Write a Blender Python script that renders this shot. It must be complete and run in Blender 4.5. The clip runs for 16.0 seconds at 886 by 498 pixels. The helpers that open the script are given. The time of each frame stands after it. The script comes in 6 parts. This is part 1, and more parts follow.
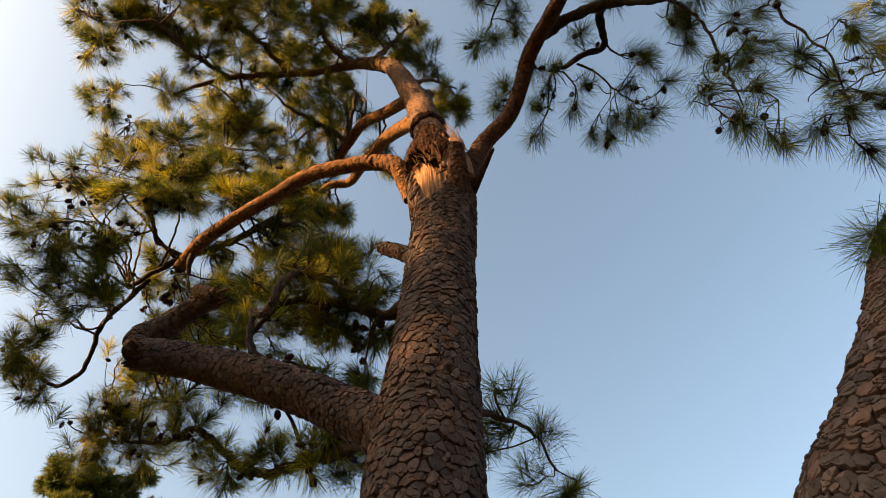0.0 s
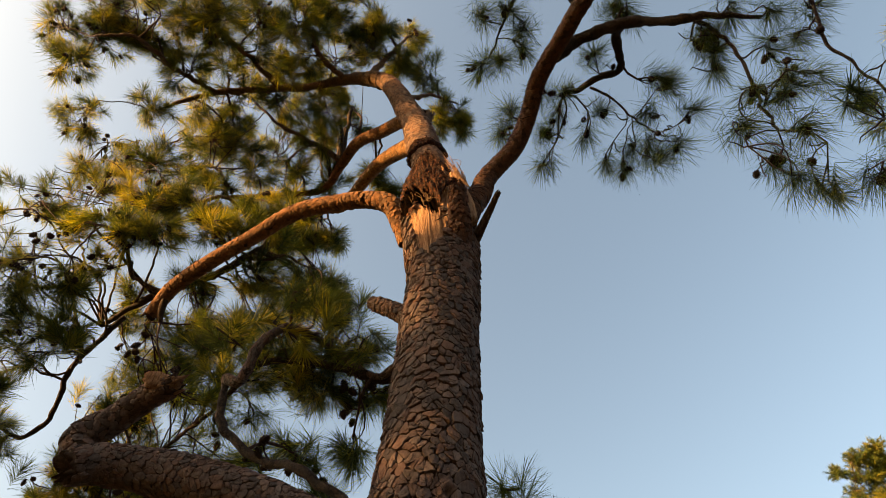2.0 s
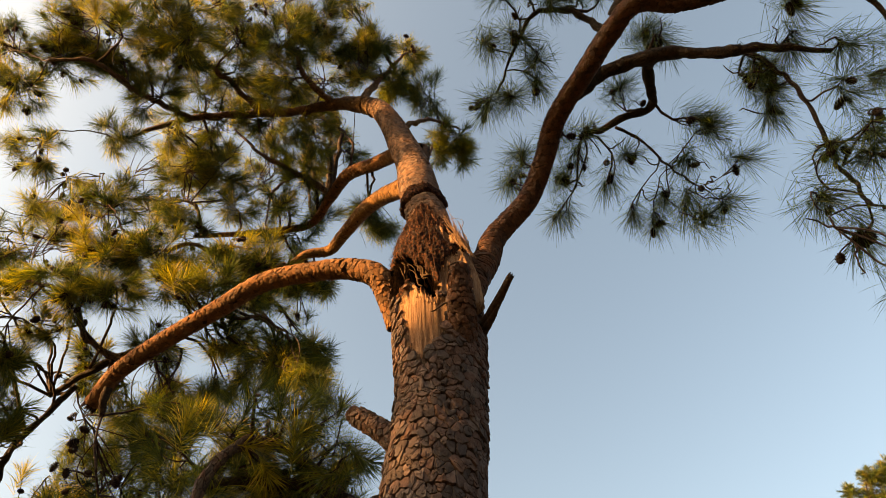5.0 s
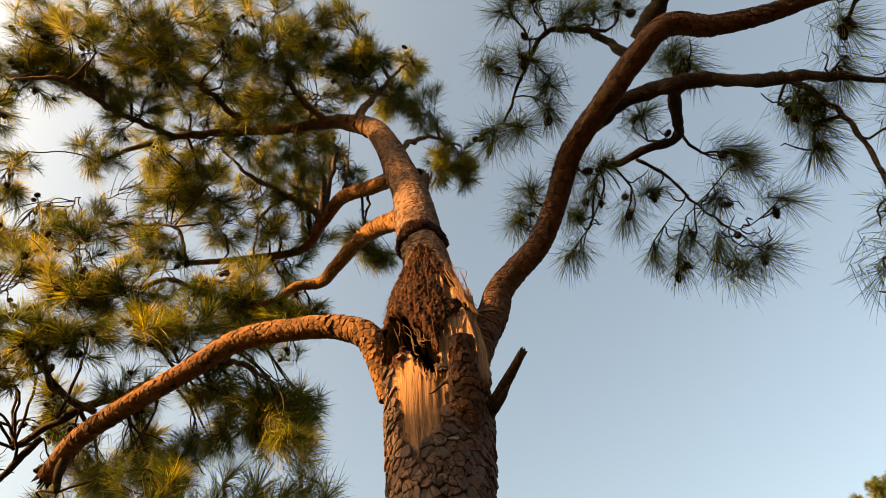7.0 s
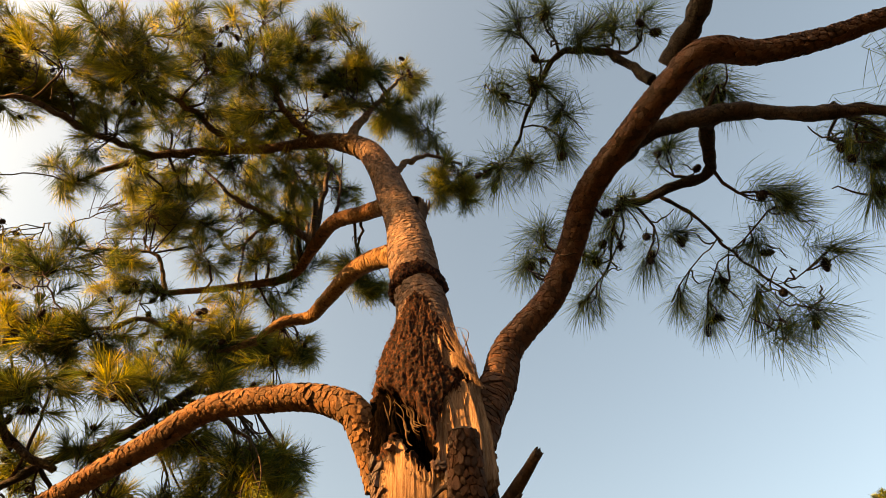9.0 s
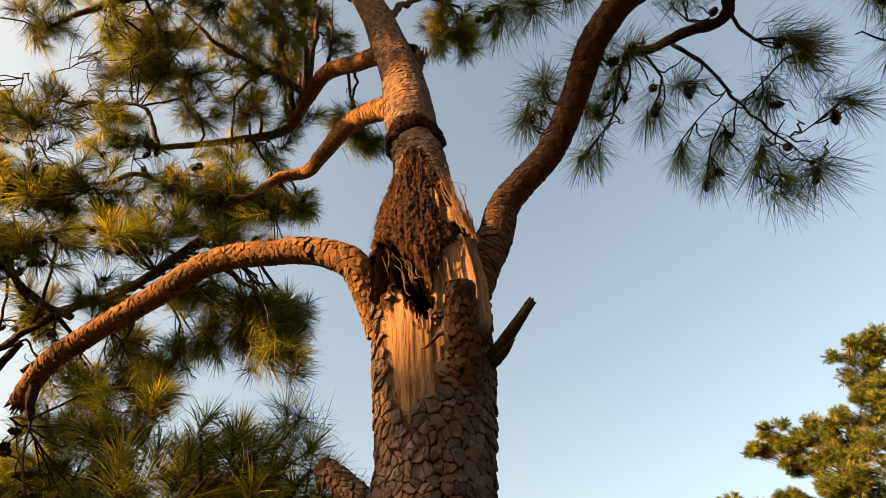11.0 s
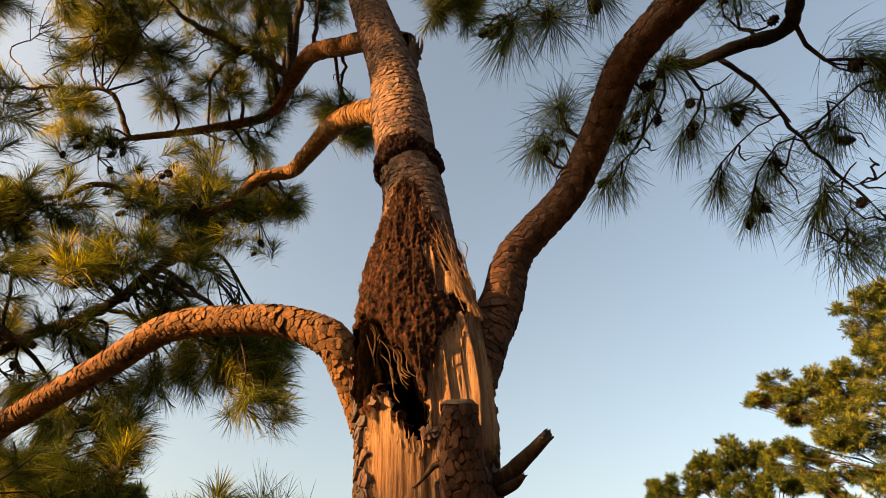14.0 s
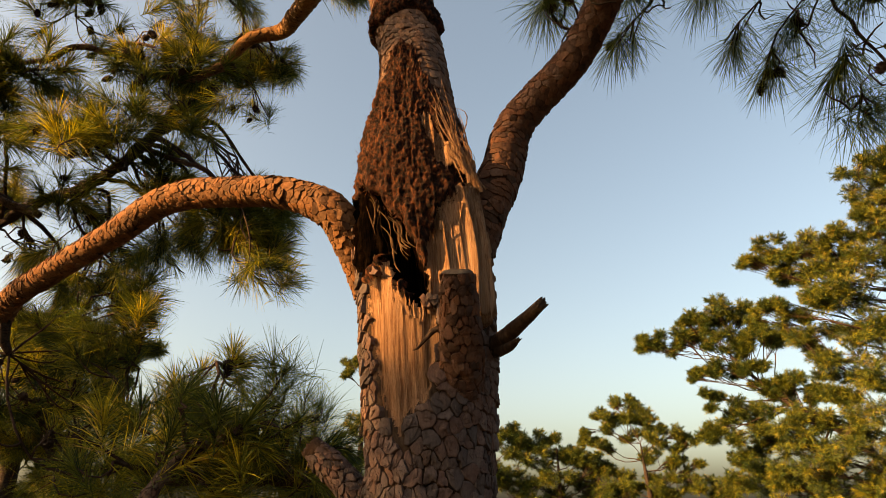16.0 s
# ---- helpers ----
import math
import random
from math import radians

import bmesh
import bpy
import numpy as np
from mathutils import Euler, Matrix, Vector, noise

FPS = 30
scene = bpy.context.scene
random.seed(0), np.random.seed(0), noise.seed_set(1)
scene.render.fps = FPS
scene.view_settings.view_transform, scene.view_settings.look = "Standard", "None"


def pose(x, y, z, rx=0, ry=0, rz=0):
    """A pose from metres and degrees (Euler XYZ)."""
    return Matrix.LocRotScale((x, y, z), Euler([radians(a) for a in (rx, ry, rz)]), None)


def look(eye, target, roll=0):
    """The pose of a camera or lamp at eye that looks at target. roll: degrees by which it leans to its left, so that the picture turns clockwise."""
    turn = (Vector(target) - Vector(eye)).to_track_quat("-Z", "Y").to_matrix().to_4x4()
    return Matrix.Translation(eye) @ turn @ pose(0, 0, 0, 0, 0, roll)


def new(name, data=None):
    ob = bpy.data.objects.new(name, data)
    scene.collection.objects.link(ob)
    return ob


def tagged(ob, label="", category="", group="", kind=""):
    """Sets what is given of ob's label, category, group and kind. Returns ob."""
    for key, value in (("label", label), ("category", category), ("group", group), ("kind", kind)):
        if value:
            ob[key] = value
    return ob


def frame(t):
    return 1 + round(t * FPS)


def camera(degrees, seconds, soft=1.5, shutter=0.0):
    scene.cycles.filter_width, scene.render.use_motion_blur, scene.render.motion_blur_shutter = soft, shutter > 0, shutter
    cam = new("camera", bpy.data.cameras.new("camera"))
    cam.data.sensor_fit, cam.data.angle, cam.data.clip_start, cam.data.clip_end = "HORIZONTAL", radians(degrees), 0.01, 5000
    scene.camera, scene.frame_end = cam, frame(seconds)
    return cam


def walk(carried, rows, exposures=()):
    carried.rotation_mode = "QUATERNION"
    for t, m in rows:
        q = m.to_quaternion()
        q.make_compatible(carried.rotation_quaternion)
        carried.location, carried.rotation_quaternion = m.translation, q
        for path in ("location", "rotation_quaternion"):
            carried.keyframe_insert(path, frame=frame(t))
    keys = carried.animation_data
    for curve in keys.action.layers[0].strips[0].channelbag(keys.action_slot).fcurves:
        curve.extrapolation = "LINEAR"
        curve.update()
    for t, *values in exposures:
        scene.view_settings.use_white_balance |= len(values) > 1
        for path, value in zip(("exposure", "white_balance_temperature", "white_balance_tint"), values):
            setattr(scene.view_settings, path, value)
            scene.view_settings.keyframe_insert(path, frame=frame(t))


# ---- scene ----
# The camera rises straight up beside the trunk, then tilts down: seconds, place, yaw, pitch, lean to the right.
cam = camera(74.0, 16.0, 0.5)
# seconds, stops, kelvin, tint
EXPOSURES = [(0.0, 2.80, 7700, 3), (2.0, 2.80, 8500, 4), (4.0, 2.88, 8900, 5), (6.5, 2.92, 9400, 5), (8.0, 2.97, 9600, 5), (10.5, 2.95, 9600, 6), (11.5, 2.72, 8900, 6), (14.0, 2.66, 8800, 7), (16.0, 2.60, 8700, 7)]
ROWS = [
    (0.0, 0.001, 0.000, 3.000, -0.00, 56.50, 0.43),
    (0.5, 0.003, -0.003, 3.163, -0.00, 56.54, 0.40),
    (1.0, 0.006, -0.016, 3.336, 0.01, 56.47, 0.33),
    (1.5, 0.008, -0.032, 3.502, 0.02, 56.40, 0.26),
    (2.0, 0.010, -0.038, 3.680, 0.04, 56.38, 0.22),
    (2.5, 0.016, -0.035, 3.880, 0.06, 56.34, 0.21),
    (3.0, 0.024, -0.033, 4.085, 0.09, 56.24, 0.20),
    (3.5, 0.029, -0.032, 4.264, 0.13, 56.24, 0.17),
    (4.0, 0.029, -0.026, 4.419, 0.17, 56.42, 0.14),
    (6.5, 0.035, -0.025, 5.123, 0.41, 56.47, -0.01),
    (7.0, 0.035, -0.031, 5.297, 0.44, 56.44, -0.04),
    (7.5, 0.037, -0.032, 5.465, 0.49, 56.47, -0.10),
    (8.0, 0.039, -0.031, 5.625, 0.53, 56.57, -0.14),
    (8.2, 0.039, -0.031, 5.692, 0.54, 56.57, -0.15),
    (8.6, 0.041, -0.021, 5.815, 0.47, 56.57, -0.13),
    (9.0, 0.042, -0.010, 5.882, 0.41, 56.57, -0.12),
    (9.4, 0.043, 0.001, 5.896, 0.35, 56.52, -0.10),
    (9.7, 0.044, 0.009, 5.896, 0.30, 55.97, -0.08),
    (10.0, 0.045, 0.017, 5.896, 0.26, 54.37, -0.07),
    (10.3, 0.046, 0.025, 5.896, 0.21, 51.53, -0.06),
    (10.5, 0.047, 0.023, 5.902, 0.21, 48.99, -0.04),
    (11.0, 0.050, 0.011, 5.903, 0.22, 42.54, 0.05),
    (11.5, 0.053, 0.001, 5.897, 0.25, 36.68, 0.13),
    (12.0, 0.058, 0.000, 5.893, 0.29, 35.62, 0.16),
    (12.5, 0.067, 0.001, 5.952, 0.34, 35.70, 0.13),
    (13.0, 0.078, 0.004, 6.249, 0.42, 36.10, 0.05),
    (13.5, 0.082, 0.008, 6.587, 0.53, 36.57, -0.03),
    (14.0, 0.080, 0.013, 6.705, 0.62, 36.77, -0.04),
    (14.5, 0.079, 0.014, 6.713, 0.68, 36.26, -0.03),
    (15.0, 0.082, 0.011, 6.724, 0.72, 32.30, -0.01),
    (15.5, 0.087, 0.009, 6.733, 0.76, 27.95, 0.01),
    (16.0, 0.089, 0.005, 6.732, 0.77, 23.66, 0.02),
]
walk(cam, [(t, pose(x, y, z, 0, 0, yaw) @ pose(0, 0, 0, 90 + pitch) @ pose(0, 0, 0, 0, 0, -lean)) for t, x, y, z, yaw, pitch, lean in ROWS], EXPOSURES)

# ---- light ----
SUN_TURN, SUN_HEIGHT = 248.0, 18.0   # degrees clockwise from +y, and above the horizon
world = bpy.data.worlds.new("world")
scene.world = world
world.use_nodes = True
wn = world.node_tree
sky = wn.nodes.new("ShaderNodeTexSky")
sky.sky_type, sky.sun_disc = "NISHITA", False
sky.sun_elevation, sky.sun_rotation = radians(SUN_HEIGHT), radians(SUN_TURN)
sky.air_density, sky.dust_density, sky.ozone_density = 0.9, 5.4, 1.0
wn.links.new(sky.outputs["Color"], wn.nodes["Background"].inputs["Color"])
wn.nodes["Background"].inputs["Strength"].default_value = 0.066
sun_data = bpy.data.lights.new("sun", "SUN")
sun_data.energy, sun_data.angle, sun_data.color = 5.0, radians(0.6), (1.0, 0.57, 0.25)
sun = new("sun", sun_data)
a, h = radians(SUN_TURN), radians(SUN_HEIGHT)
SUN_DIR = Vector((math.sin(a) * math.cos(h), math.cos(a) * math.cos(h), math.sin(h)))
sun.matrix_basis = look(SUN_DIR * 40 + Vector((0, 2, 8)), (0, 2, 8))


# ---- materials ----
def nodes_of(name, roughness=0.85):
    m = bpy.data.materials.new(name)
    m.use_nodes = True
    n = m.node_tree.nodes
    b = n["Principled BSDF"]
    b.inputs["Roughness"].default_value = roughness
    b.inputs["Specular IOR Level"].default_value = 0.1
    return m, m.node_tree, b


def ramp(tree, source, stops):
    r = tree.nodes.new("ShaderNodeValToRGB")
    while len(r.color_ramp.elements) < len(stops):
        r.color_ramp.elements.new(0.5)
    for e, (p, c) in zip(r.color_ramp.elements, stops):
        e.position, e.color = p, (*c, 1)
    tree.links.new(source, r.inputs["Fac"])
    return r.outputs["Color"]


def noise_of(tree, scale, stretch=(1, 1, 1), detail=6, rough=0.6, space="Object"):
    c = tree.nodes.new("ShaderNodeTexCoord")
    mp = tree.nodes.new("ShaderNodeMapping")
    mp.inputs["Scale"].default_value = stretch
    tx = tree.nodes.new("ShaderNodeTexNoise")
    tx.inputs["Scale"].default_value, tx.inputs["Detail"].default_value, tx.inputs["Roughness"].default_value = scale, detail, rough
    tree.links.new(c.outputs[space], mp.inputs["Vector"])
    tree.links.new(mp.outputs["Vector"], tx.inputs["Vector"])
    return tx.outputs["Fac"]


def mixed(tree, kind, fac, one, two):
    x = tree.nodes.new("ShaderNodeMix")
    x.data_type, x.blend_type = "RGBA", kind
    for sock, v in ((x.inputs["Factor"], fac), (x.inputs[6], one), (x.inputs[7], two)):
        if isinstance(v, (int, float)):
            sock.default_value = v
        elif isinstance(v, tuple):
            sock.default_value = (*v, 1)
        else:
            tree.links.new(v, sock)
    return x.outputs[2]


def bump_of(tree, bsdf, height, strength, distance):
    b = tree.nodes.new("ShaderNodeBump")
    b.inputs["Strength"].default_value, b.inputs["Distance"].default_value = strength, distance
    tree.links.new(height, b.inputs["Height"])
    tree.links.new(b.outputs["Normal"], bsdf.inputs["Normal"])


def flakes_of(tree, scale, stretch, warp, width):
    """A net of thin cracks (1 on a flake, 0 in a crack) and a number for each flake."""
    c = tree.nodes.new("ShaderNodeTexCoord")
    mp = tree.nodes.new("ShaderNodeMapping")
    mp.inputs["Scale"].default_value = stretch
    tree.links.new(c.outputs["Object"], mp.inputs["Vector"])
    v = mp.outputs["Vector"]
    for size, much in ((scale * 0.45, warp), (scale * 2.2, warp * 0.35)):
        n = tree.nodes.new("ShaderNodeTexNoise")
        n.inputs["Scale"].default_value, n.inputs["Detail"].default_value = size, 3
        tree.links.new(v, n.inputs["Vector"])
        f = tree.nodes.new("ShaderNodeVectorMath")
        f.operation = "MULTIPLY_ADD"
        f.inputs[1].default_value = (much, much, much)
        tree.links.new(n.outputs["Color"], f.inputs[0])
        tree.links.new(v, f.inputs[2])
        v = f.outputs["Vector"]
    out = []
    for feature in ("DISTANCE_TO_EDGE", "F1"):
        x = tree.nodes.new("ShaderNodeTexVoronoi")
        x.feature = feature
        x.inputs["Scale"].default_value, x.inputs["Randomness"].default_value = scale, 1.0
        tree.links.new(v, x.inputs["Vector"])
        out.append(x)
    vary = tree.nodes.new("ShaderNodeMath")
    vary.operation = "MULTIPLY"
    tree.links.new(out[0].outputs["Distance"], vary.inputs[0])
    tree.links.new(ramp(tree, noise_of(tree, scale * 0.5, stretch, 4), [(0.3, (0.45, 0.45, 0.45)), (0.7, (2.6, 2.6, 2.6))]), vary.inputs[1])
    net = ramp(tree, vary.outputs["Value"], [(0.0, (0, 0, 0)), (width * 0.35, (0.12, 0.12, 0.12)), (width, (1, 1, 1))])
    return net, out[1].outputs["Color"]


def total(tree, *pairs):
    """A weighted sum of values."""
    acc = None
    for value, weight in pairs:
        m = tree.nodes.new("ShaderNodeMath")
        m.operation = "MULTIPLY_ADD"
        tree.links.new(value, m.inputs[0])
        m.inputs[1].default_value = weight
        if acc is None:
            m.inputs[2].default_value = 0.0
        else:
            tree.links.new(acc, m.inputs[2])
        acc = m.outputs["Value"]
    return acc


def bark_material(name, grey, brown, red, scale, stretch, deep, dark):
    m, t, b = nodes_of(name, 0.9)
    at = t.nodes.new("ShaderNodeAttribute")
    at.attribute_name = "plate"
    net, own = flakes_of(t, scale, stretch, 0.50 / scale * 2, 0.075)
    net2, own2 = flakes_of(t, scale * 2.1, stretch, 0.5 / scale, 0.10)
    sep = t.nodes.new("ShaderNodeSeparateColor")
    t.links.new(own, sep.inputs[0])
    sep2 = t.nodes.new("ShaderNodeSeparateColor")
    t.links.new(own2, sep2.inputs[0])
    pick = total(t, (at.outputs["Fac"], 0.35), (sep.outputs[0], 0.45), (sep2.outputs[0], 0.20))
    base = ramp(t, pick, [(0.12, brown), (0.4, grey), (0.62, tuple(0.5 * (p + q) for p, q in zip(grey, red))), (0.85, red)])
    stain = ramp(t, noise_of(t, 2.2, detail=4), [(0.35, (0.66, 0.66, 0.68)), (0.65, (1.05, 1.0, 0.95))])
    grain = ramp(t, noise_of(t, 75, (1, 1, 0.5), 8, 0.7), [(0.3, (0.48, 0.46, 0.44)), (0.7, (1.38, 1.36, 1.34))])
    c = mixed(t, "MULTIPLY", 1.0, mixed(t, "MULTIPLY", 0.8, base, stain), grain)
    fissure = ramp(t, net, [(0.0, (dark, dark * 0.85, dark * 0.8)), (1.0, (1, 1, 1))])
    fissure2 = ramp(t, net2, [(0.0, (0.55, 0.5, 0.48)), (1.0, (1, 1, 1))])
    t.links.new(mixed(t, "MULTIPLY", 1.0, mixed(t, "MULTIPLY", 0.8, c, fissure2), fissure), b.inputs["Base Color"])
    fine = noise_of(t, 130, (1, 1, 0.6), 10, 0.75)
    bump_of(t, b, total(t, (net, 0.40), (sep.outputs[1], 0.75), (net2, 0.12), (sep2.outputs[1], 0.22), (fine, 0.22)), 1.0, deep)
    return m


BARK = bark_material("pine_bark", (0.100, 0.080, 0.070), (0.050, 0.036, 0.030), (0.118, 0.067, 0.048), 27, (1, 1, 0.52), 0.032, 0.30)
# Bark for branches in shade: the shade is put into its darker colour.
SHADED_BARK = bark_material("shade_darkened_bark", (0.034, 0.026, 0.022), (0.018, 0.013, 0.011), (0.044, 0.027, 0.019), 40, (1, 1, 1), 0.010, 0.3)
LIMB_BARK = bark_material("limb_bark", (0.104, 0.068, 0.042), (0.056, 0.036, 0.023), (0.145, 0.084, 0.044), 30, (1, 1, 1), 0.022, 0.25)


def wood_material(name, stops, stretch, scale, rough, bump):
    m, t, b = nodes_of(name, rough)
    f = noise_of(t, scale, stretch, 8, 0.65)
    patch = ramp(t, noise_of(t, 5, (1, 1, 0.4), 4), [(0.35, (0.72, 0.66, 0.6)), (0.6, (1.05, 1.0, 0.95))])
    streak = ramp(t, noise_of(t, scale * 0.28, stretch, 5, 0.6), [(0.36, (0.50, 0.38, 0.30)), (0.50, (0.95, 0.93, 0.9)), (0.66, (1.18, 1.16, 1.12))])
    c = mixed(t, "MULTIPLY", 0.8, ramp(t, f, stops), patch)
    t.links.new(mixed(t, "MULTIPLY", 0.75, c, streak), b.inputs["Base Color"])
    bump_of(t, b, noise_of(t, scale * 1.6, stretch, 8, 0.7), bump, 0.01)
    return m


TORN = wood_material("torn_wood", [(0.30, (0.062, 0.027, 0.014)), (0.44, (0.170, 0.095, 0.056)), (0.70, (0.255, 0.168, 0.118))], (1, 1, 0.022), 260, 0.8, 1.0)
ROTTEN = wood_material("rotten_wood", [(0.38, (0.002, 0.0012, 0.0010)), (0.49, (0.015, 0.006, 0.0035)), (0.59, (0.052, 0.018, 0.009)), (0.72, (0.095, 0.048, 0.022))], (1, 1, 0.6), 55, 0.95, 1.0)
# Rotten wood coloured near black, standing in for the shade inside the hollow.
HOLLOW = wood_material("shade_black_rotten_wood", [(0.35, (0.0008, 0.0006, 0.0005)), (0.58, (0.004, 0.0026, 0.0019)), (0.80, (0.010, 0.006, 0.004))], (1, 1, 0.06), 90, 0.95, 0.9)
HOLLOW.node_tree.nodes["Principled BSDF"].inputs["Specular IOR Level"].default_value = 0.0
RIB = wood_material("dry_rib_wood", [(0.3, (0.020, 0.012, 0.008)), (0.7, (0.085, 0.055, 0.034))], (1, 1, 0.2), 120, 0.9, 0.6)
CUT = wood_material("sawn_grey_wood", [(0.3, (0.045, 0.034, 0.027)), (0.7, (0.10, 0.08, 0.065))], (1, 1, 1), 40, 0.9, 0.4)
DEAD = wood_material("dead_wood", [(0.3, (0.016, 0.011, 0.009)), (0.55, (0.042, 0.027, 0.020)), (0.8, (0.10, 0.062, 0.042))], (1, 1, 0.4), 45, 0.9, 0.6)
TWIG = wood_material("twig_bark", [(0.3, (0.016, 0.011, 0.009)), (0.55, (0.036, 0.024, 0.018)), (0.8, (0.075, 0.044, 0.028))], (1, 1, 1), 45, 0.9, 0.5)
CONE = wood_material("cone_scales", [(0.3, (0.010, 0.007, 0.006)), (0.6, (0.028, 0.017, 0.012)), (0.8, (0.070, 0.040, 0.025))], (1, 1, 1), 60, 0.8, 0.4)

def plate_material(name, tones, stain_tone, bump):
    """The face of bark plates: every plate its own tone, thin flaked layers, grain and lichen-grey dust."""
    m, t, b = nodes_of(name, 0.88)
    at = t.nodes.new("ShaderNodeAttribute")
    at.attribute_name = "plate"
    layer = noise_of(t, 17, (1, 1, 0.7), 5, 0.55)
    pick = total(t, (at.outputs["Fac"], 0.72), (layer, 0.42))
    base = ramp(t, pick, [(0.16 + 0.19 * i, c) for i, c in enumerate(tones)])
    stain = ramp(t, noise_of(t, 2.4, detail=4), [(0.35, stain_tone), (0.65, (1.08, 1.02, 0.96))])
    grain = ramp(t, noise_of(t, 110, (1, 1, 0.5), 8, 0.7), [(0.3, (0.60, 0.58, 0.56)), (0.7, (1.30, 1.29, 1.28))])
    rim = ramp(t, noise_of(t, 46, (1, 1, 0.8), 4, 0.6), [(0.36, (0.62, 0.56, 0.52)), (0.46, (1, 1, 1)), (0.64, (1.0, 1.0, 1.0)), (0.72, (1.25, 1.22, 1.2))])
    c = mixed(t, "MULTIPLY", 0.8, mixed(t, "MULTIPLY", 0.8, base, stain), grain)
    t.links.new(mixed(t, "MULTIPLY", 0.75, c, rim), b.inputs["Base Color"])
    shelf = t.nodes.new("ShaderNodeMath")
    shelf.operation = "SNAP"
    shelf.inputs[1].default_value = 0.09
    t.links.new(noise_of(t, 30, (1, 1, 0.6), 5, 0.6), shelf.inputs[0])
    bump_of(t, b, total(t, (shelf.outputs["Value"], 0.9), (noise_of(t, 160, (1, 1, 0.6), 8, 0.7), 0.3)), 0.9, bump)
    return m


PLATE = plate_material("pine_bark_plates", [(0.042, 0.033, 0.031), (0.064, 0.050, 0.049), (0.077, 0.053, 0.048), (0.090, 0.054, 0.045), (0.098, 0.076, 0.073)], (0.66, 0.66, 0.69), 0.010)
UPPER_PLATE = plate_material("upper_bark_plates", [(0.051, 0.034, 0.030), (0.090, 0.060, 0.051), (0.112, 0.070, 0.054), (0.131, 0.076, 0.054), (0.137, 0.096, 0.081)], (0.72, 0.70, 0.68), 0.007)
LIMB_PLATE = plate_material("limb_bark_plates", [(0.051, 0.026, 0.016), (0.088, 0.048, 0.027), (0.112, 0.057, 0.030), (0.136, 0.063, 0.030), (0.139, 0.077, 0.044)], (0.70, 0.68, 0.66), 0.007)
# Orange limb plates made brighter: the bent limb's sunlight is in the colour.
SUNLIT_PLATE = plate_material("sunlit_orange_bark_plates", [(0.086, 0.047, 0.024), (0.133, 0.074, 0.036), (0.160, 0.085, 0.040), (0.183, 0.096, 0.043), (0.176, 0.106, 0.058)], (0.75, 0.72, 0.70), 0.007)
# Reddish bark, darkened in colour for the shade on the right limb.
SHADED_RED_PLATE = plate_material("shaded_reddish_bark_plates", [(0.029, 0.017, 0.013), (0.052, 0.029, 0.022), (0.068, 0.034, 0.023), (0.083, 0.039, 0.025), (0.076, 0.046, 0.036)], (0.70, 0.68, 0.68), 0.007)
CREVICE = wood_material("crevice_bark", [(0.3, (0.014, 0.009, 0.007)), (0.55, (0.036, 0.023, 0.017)), (0.75, (0.066, 0.039, 0.027))], (1, 1, 0.4), 60, 0.95, 0.8)


def needle_material(name, dark, mid, light, see):
    m, t, b = nodes_of(name, 0.55)
    b.inputs["Specular IOR Level"].default_value = 0.12
    g = t.nodes.new("ShaderNodeNewGeometry")
    o = t.nodes.new("ShaderNodeObjectInfo")
    at = t.nodes.new("ShaderNodeAttribute")
    at.attribute_name = "tuft"
    c = ramp(t, total(t, (g.outputs["Random Per Island"], 0.42), (at.outputs["Fac"], 0.58)), [(0.12, dark), (0.52, mid), (0.86, light), (0.97, (0.19, 0.13, 0.05))])
    tint = ramp(t, o.outputs["Random"], [(0.0, (0.8, 0.85, 0.8)), (1.0, (1.15, 1.1, 1.0))])
    wide = ramp(t, noise_of(t, 1.6, detail=3), [(0.35, (0.75, 0.8, 0.85)), (0.65, (1.25, 1.15, 0.95))])
    c = mixed(t, "MULTIPLY", 1.0, mixed(t, "MULTIPLY", 1.0, c, tint), wide)
    t.links.new(c, b.inputs["Base Color"])
    tr = t.nodes.new("ShaderNodeBsdfTranslucent")
    t.links.new(c, tr.inputs["Color"])
    mx = t.nodes.new("ShaderNodeMixShader")
    mx.inputs["Fac"].default_value = see
    t.links.new(b.outputs["BSDF"], mx.inputs[1])
    t.links.new(tr.outputs["BSDF"], mx.inputs[2])
    t.links.new(mx.outputs["Shader"], t.nodes["Material Output"].inputs["Surface"])
    return m


NEEDLE = needle_material("pine_needles", (0.009, 0.020, 0.007), (0.058, 0.076, 0.012), (0.265, 0.232, 0.022), 0.48)
FAR_NEEDLE = needle_material("distant_pine_needles", (0.010, 0.024, 0.010), (0.044, 0.062, 0.013), (0.150, 0.145, 0.020), 0.3)


def ground_material():
    m, t, b = nodes_of("needle_litter", 0.95)
    c = ramp(t, noise_of(t, 0.4, detail=8), [(0.35, (0.03, 0.04, 0.015)), (0.55, (0.06, 0.045, 0.026)), (0.75, (0.09, 0.066, 0.04))])
    t.links.new(mixed(t, "MULTIPLY", 0.7, c, ramp(t, noise_of(t, 30), [(0.3, (0.5, 0.5, 0.5)), (0.7, (1.1, 1.1, 1.1))])), b.inputs["Base Color"])
    bump_of(t, b, noise_of(t, 25), 0.8, 0.03)
    return m


# ---- mesh helpers ----
WORLD_OF = {}


def thing(name, x, y, z, label, category, group=""):
    e = new(name)
    e.empty_display_size = 0.3
    e.location = (x, y, z)
    WORLD_OF[e] = Matrix.Translation((x, y, z))
    return tagged(e, label, category, group)


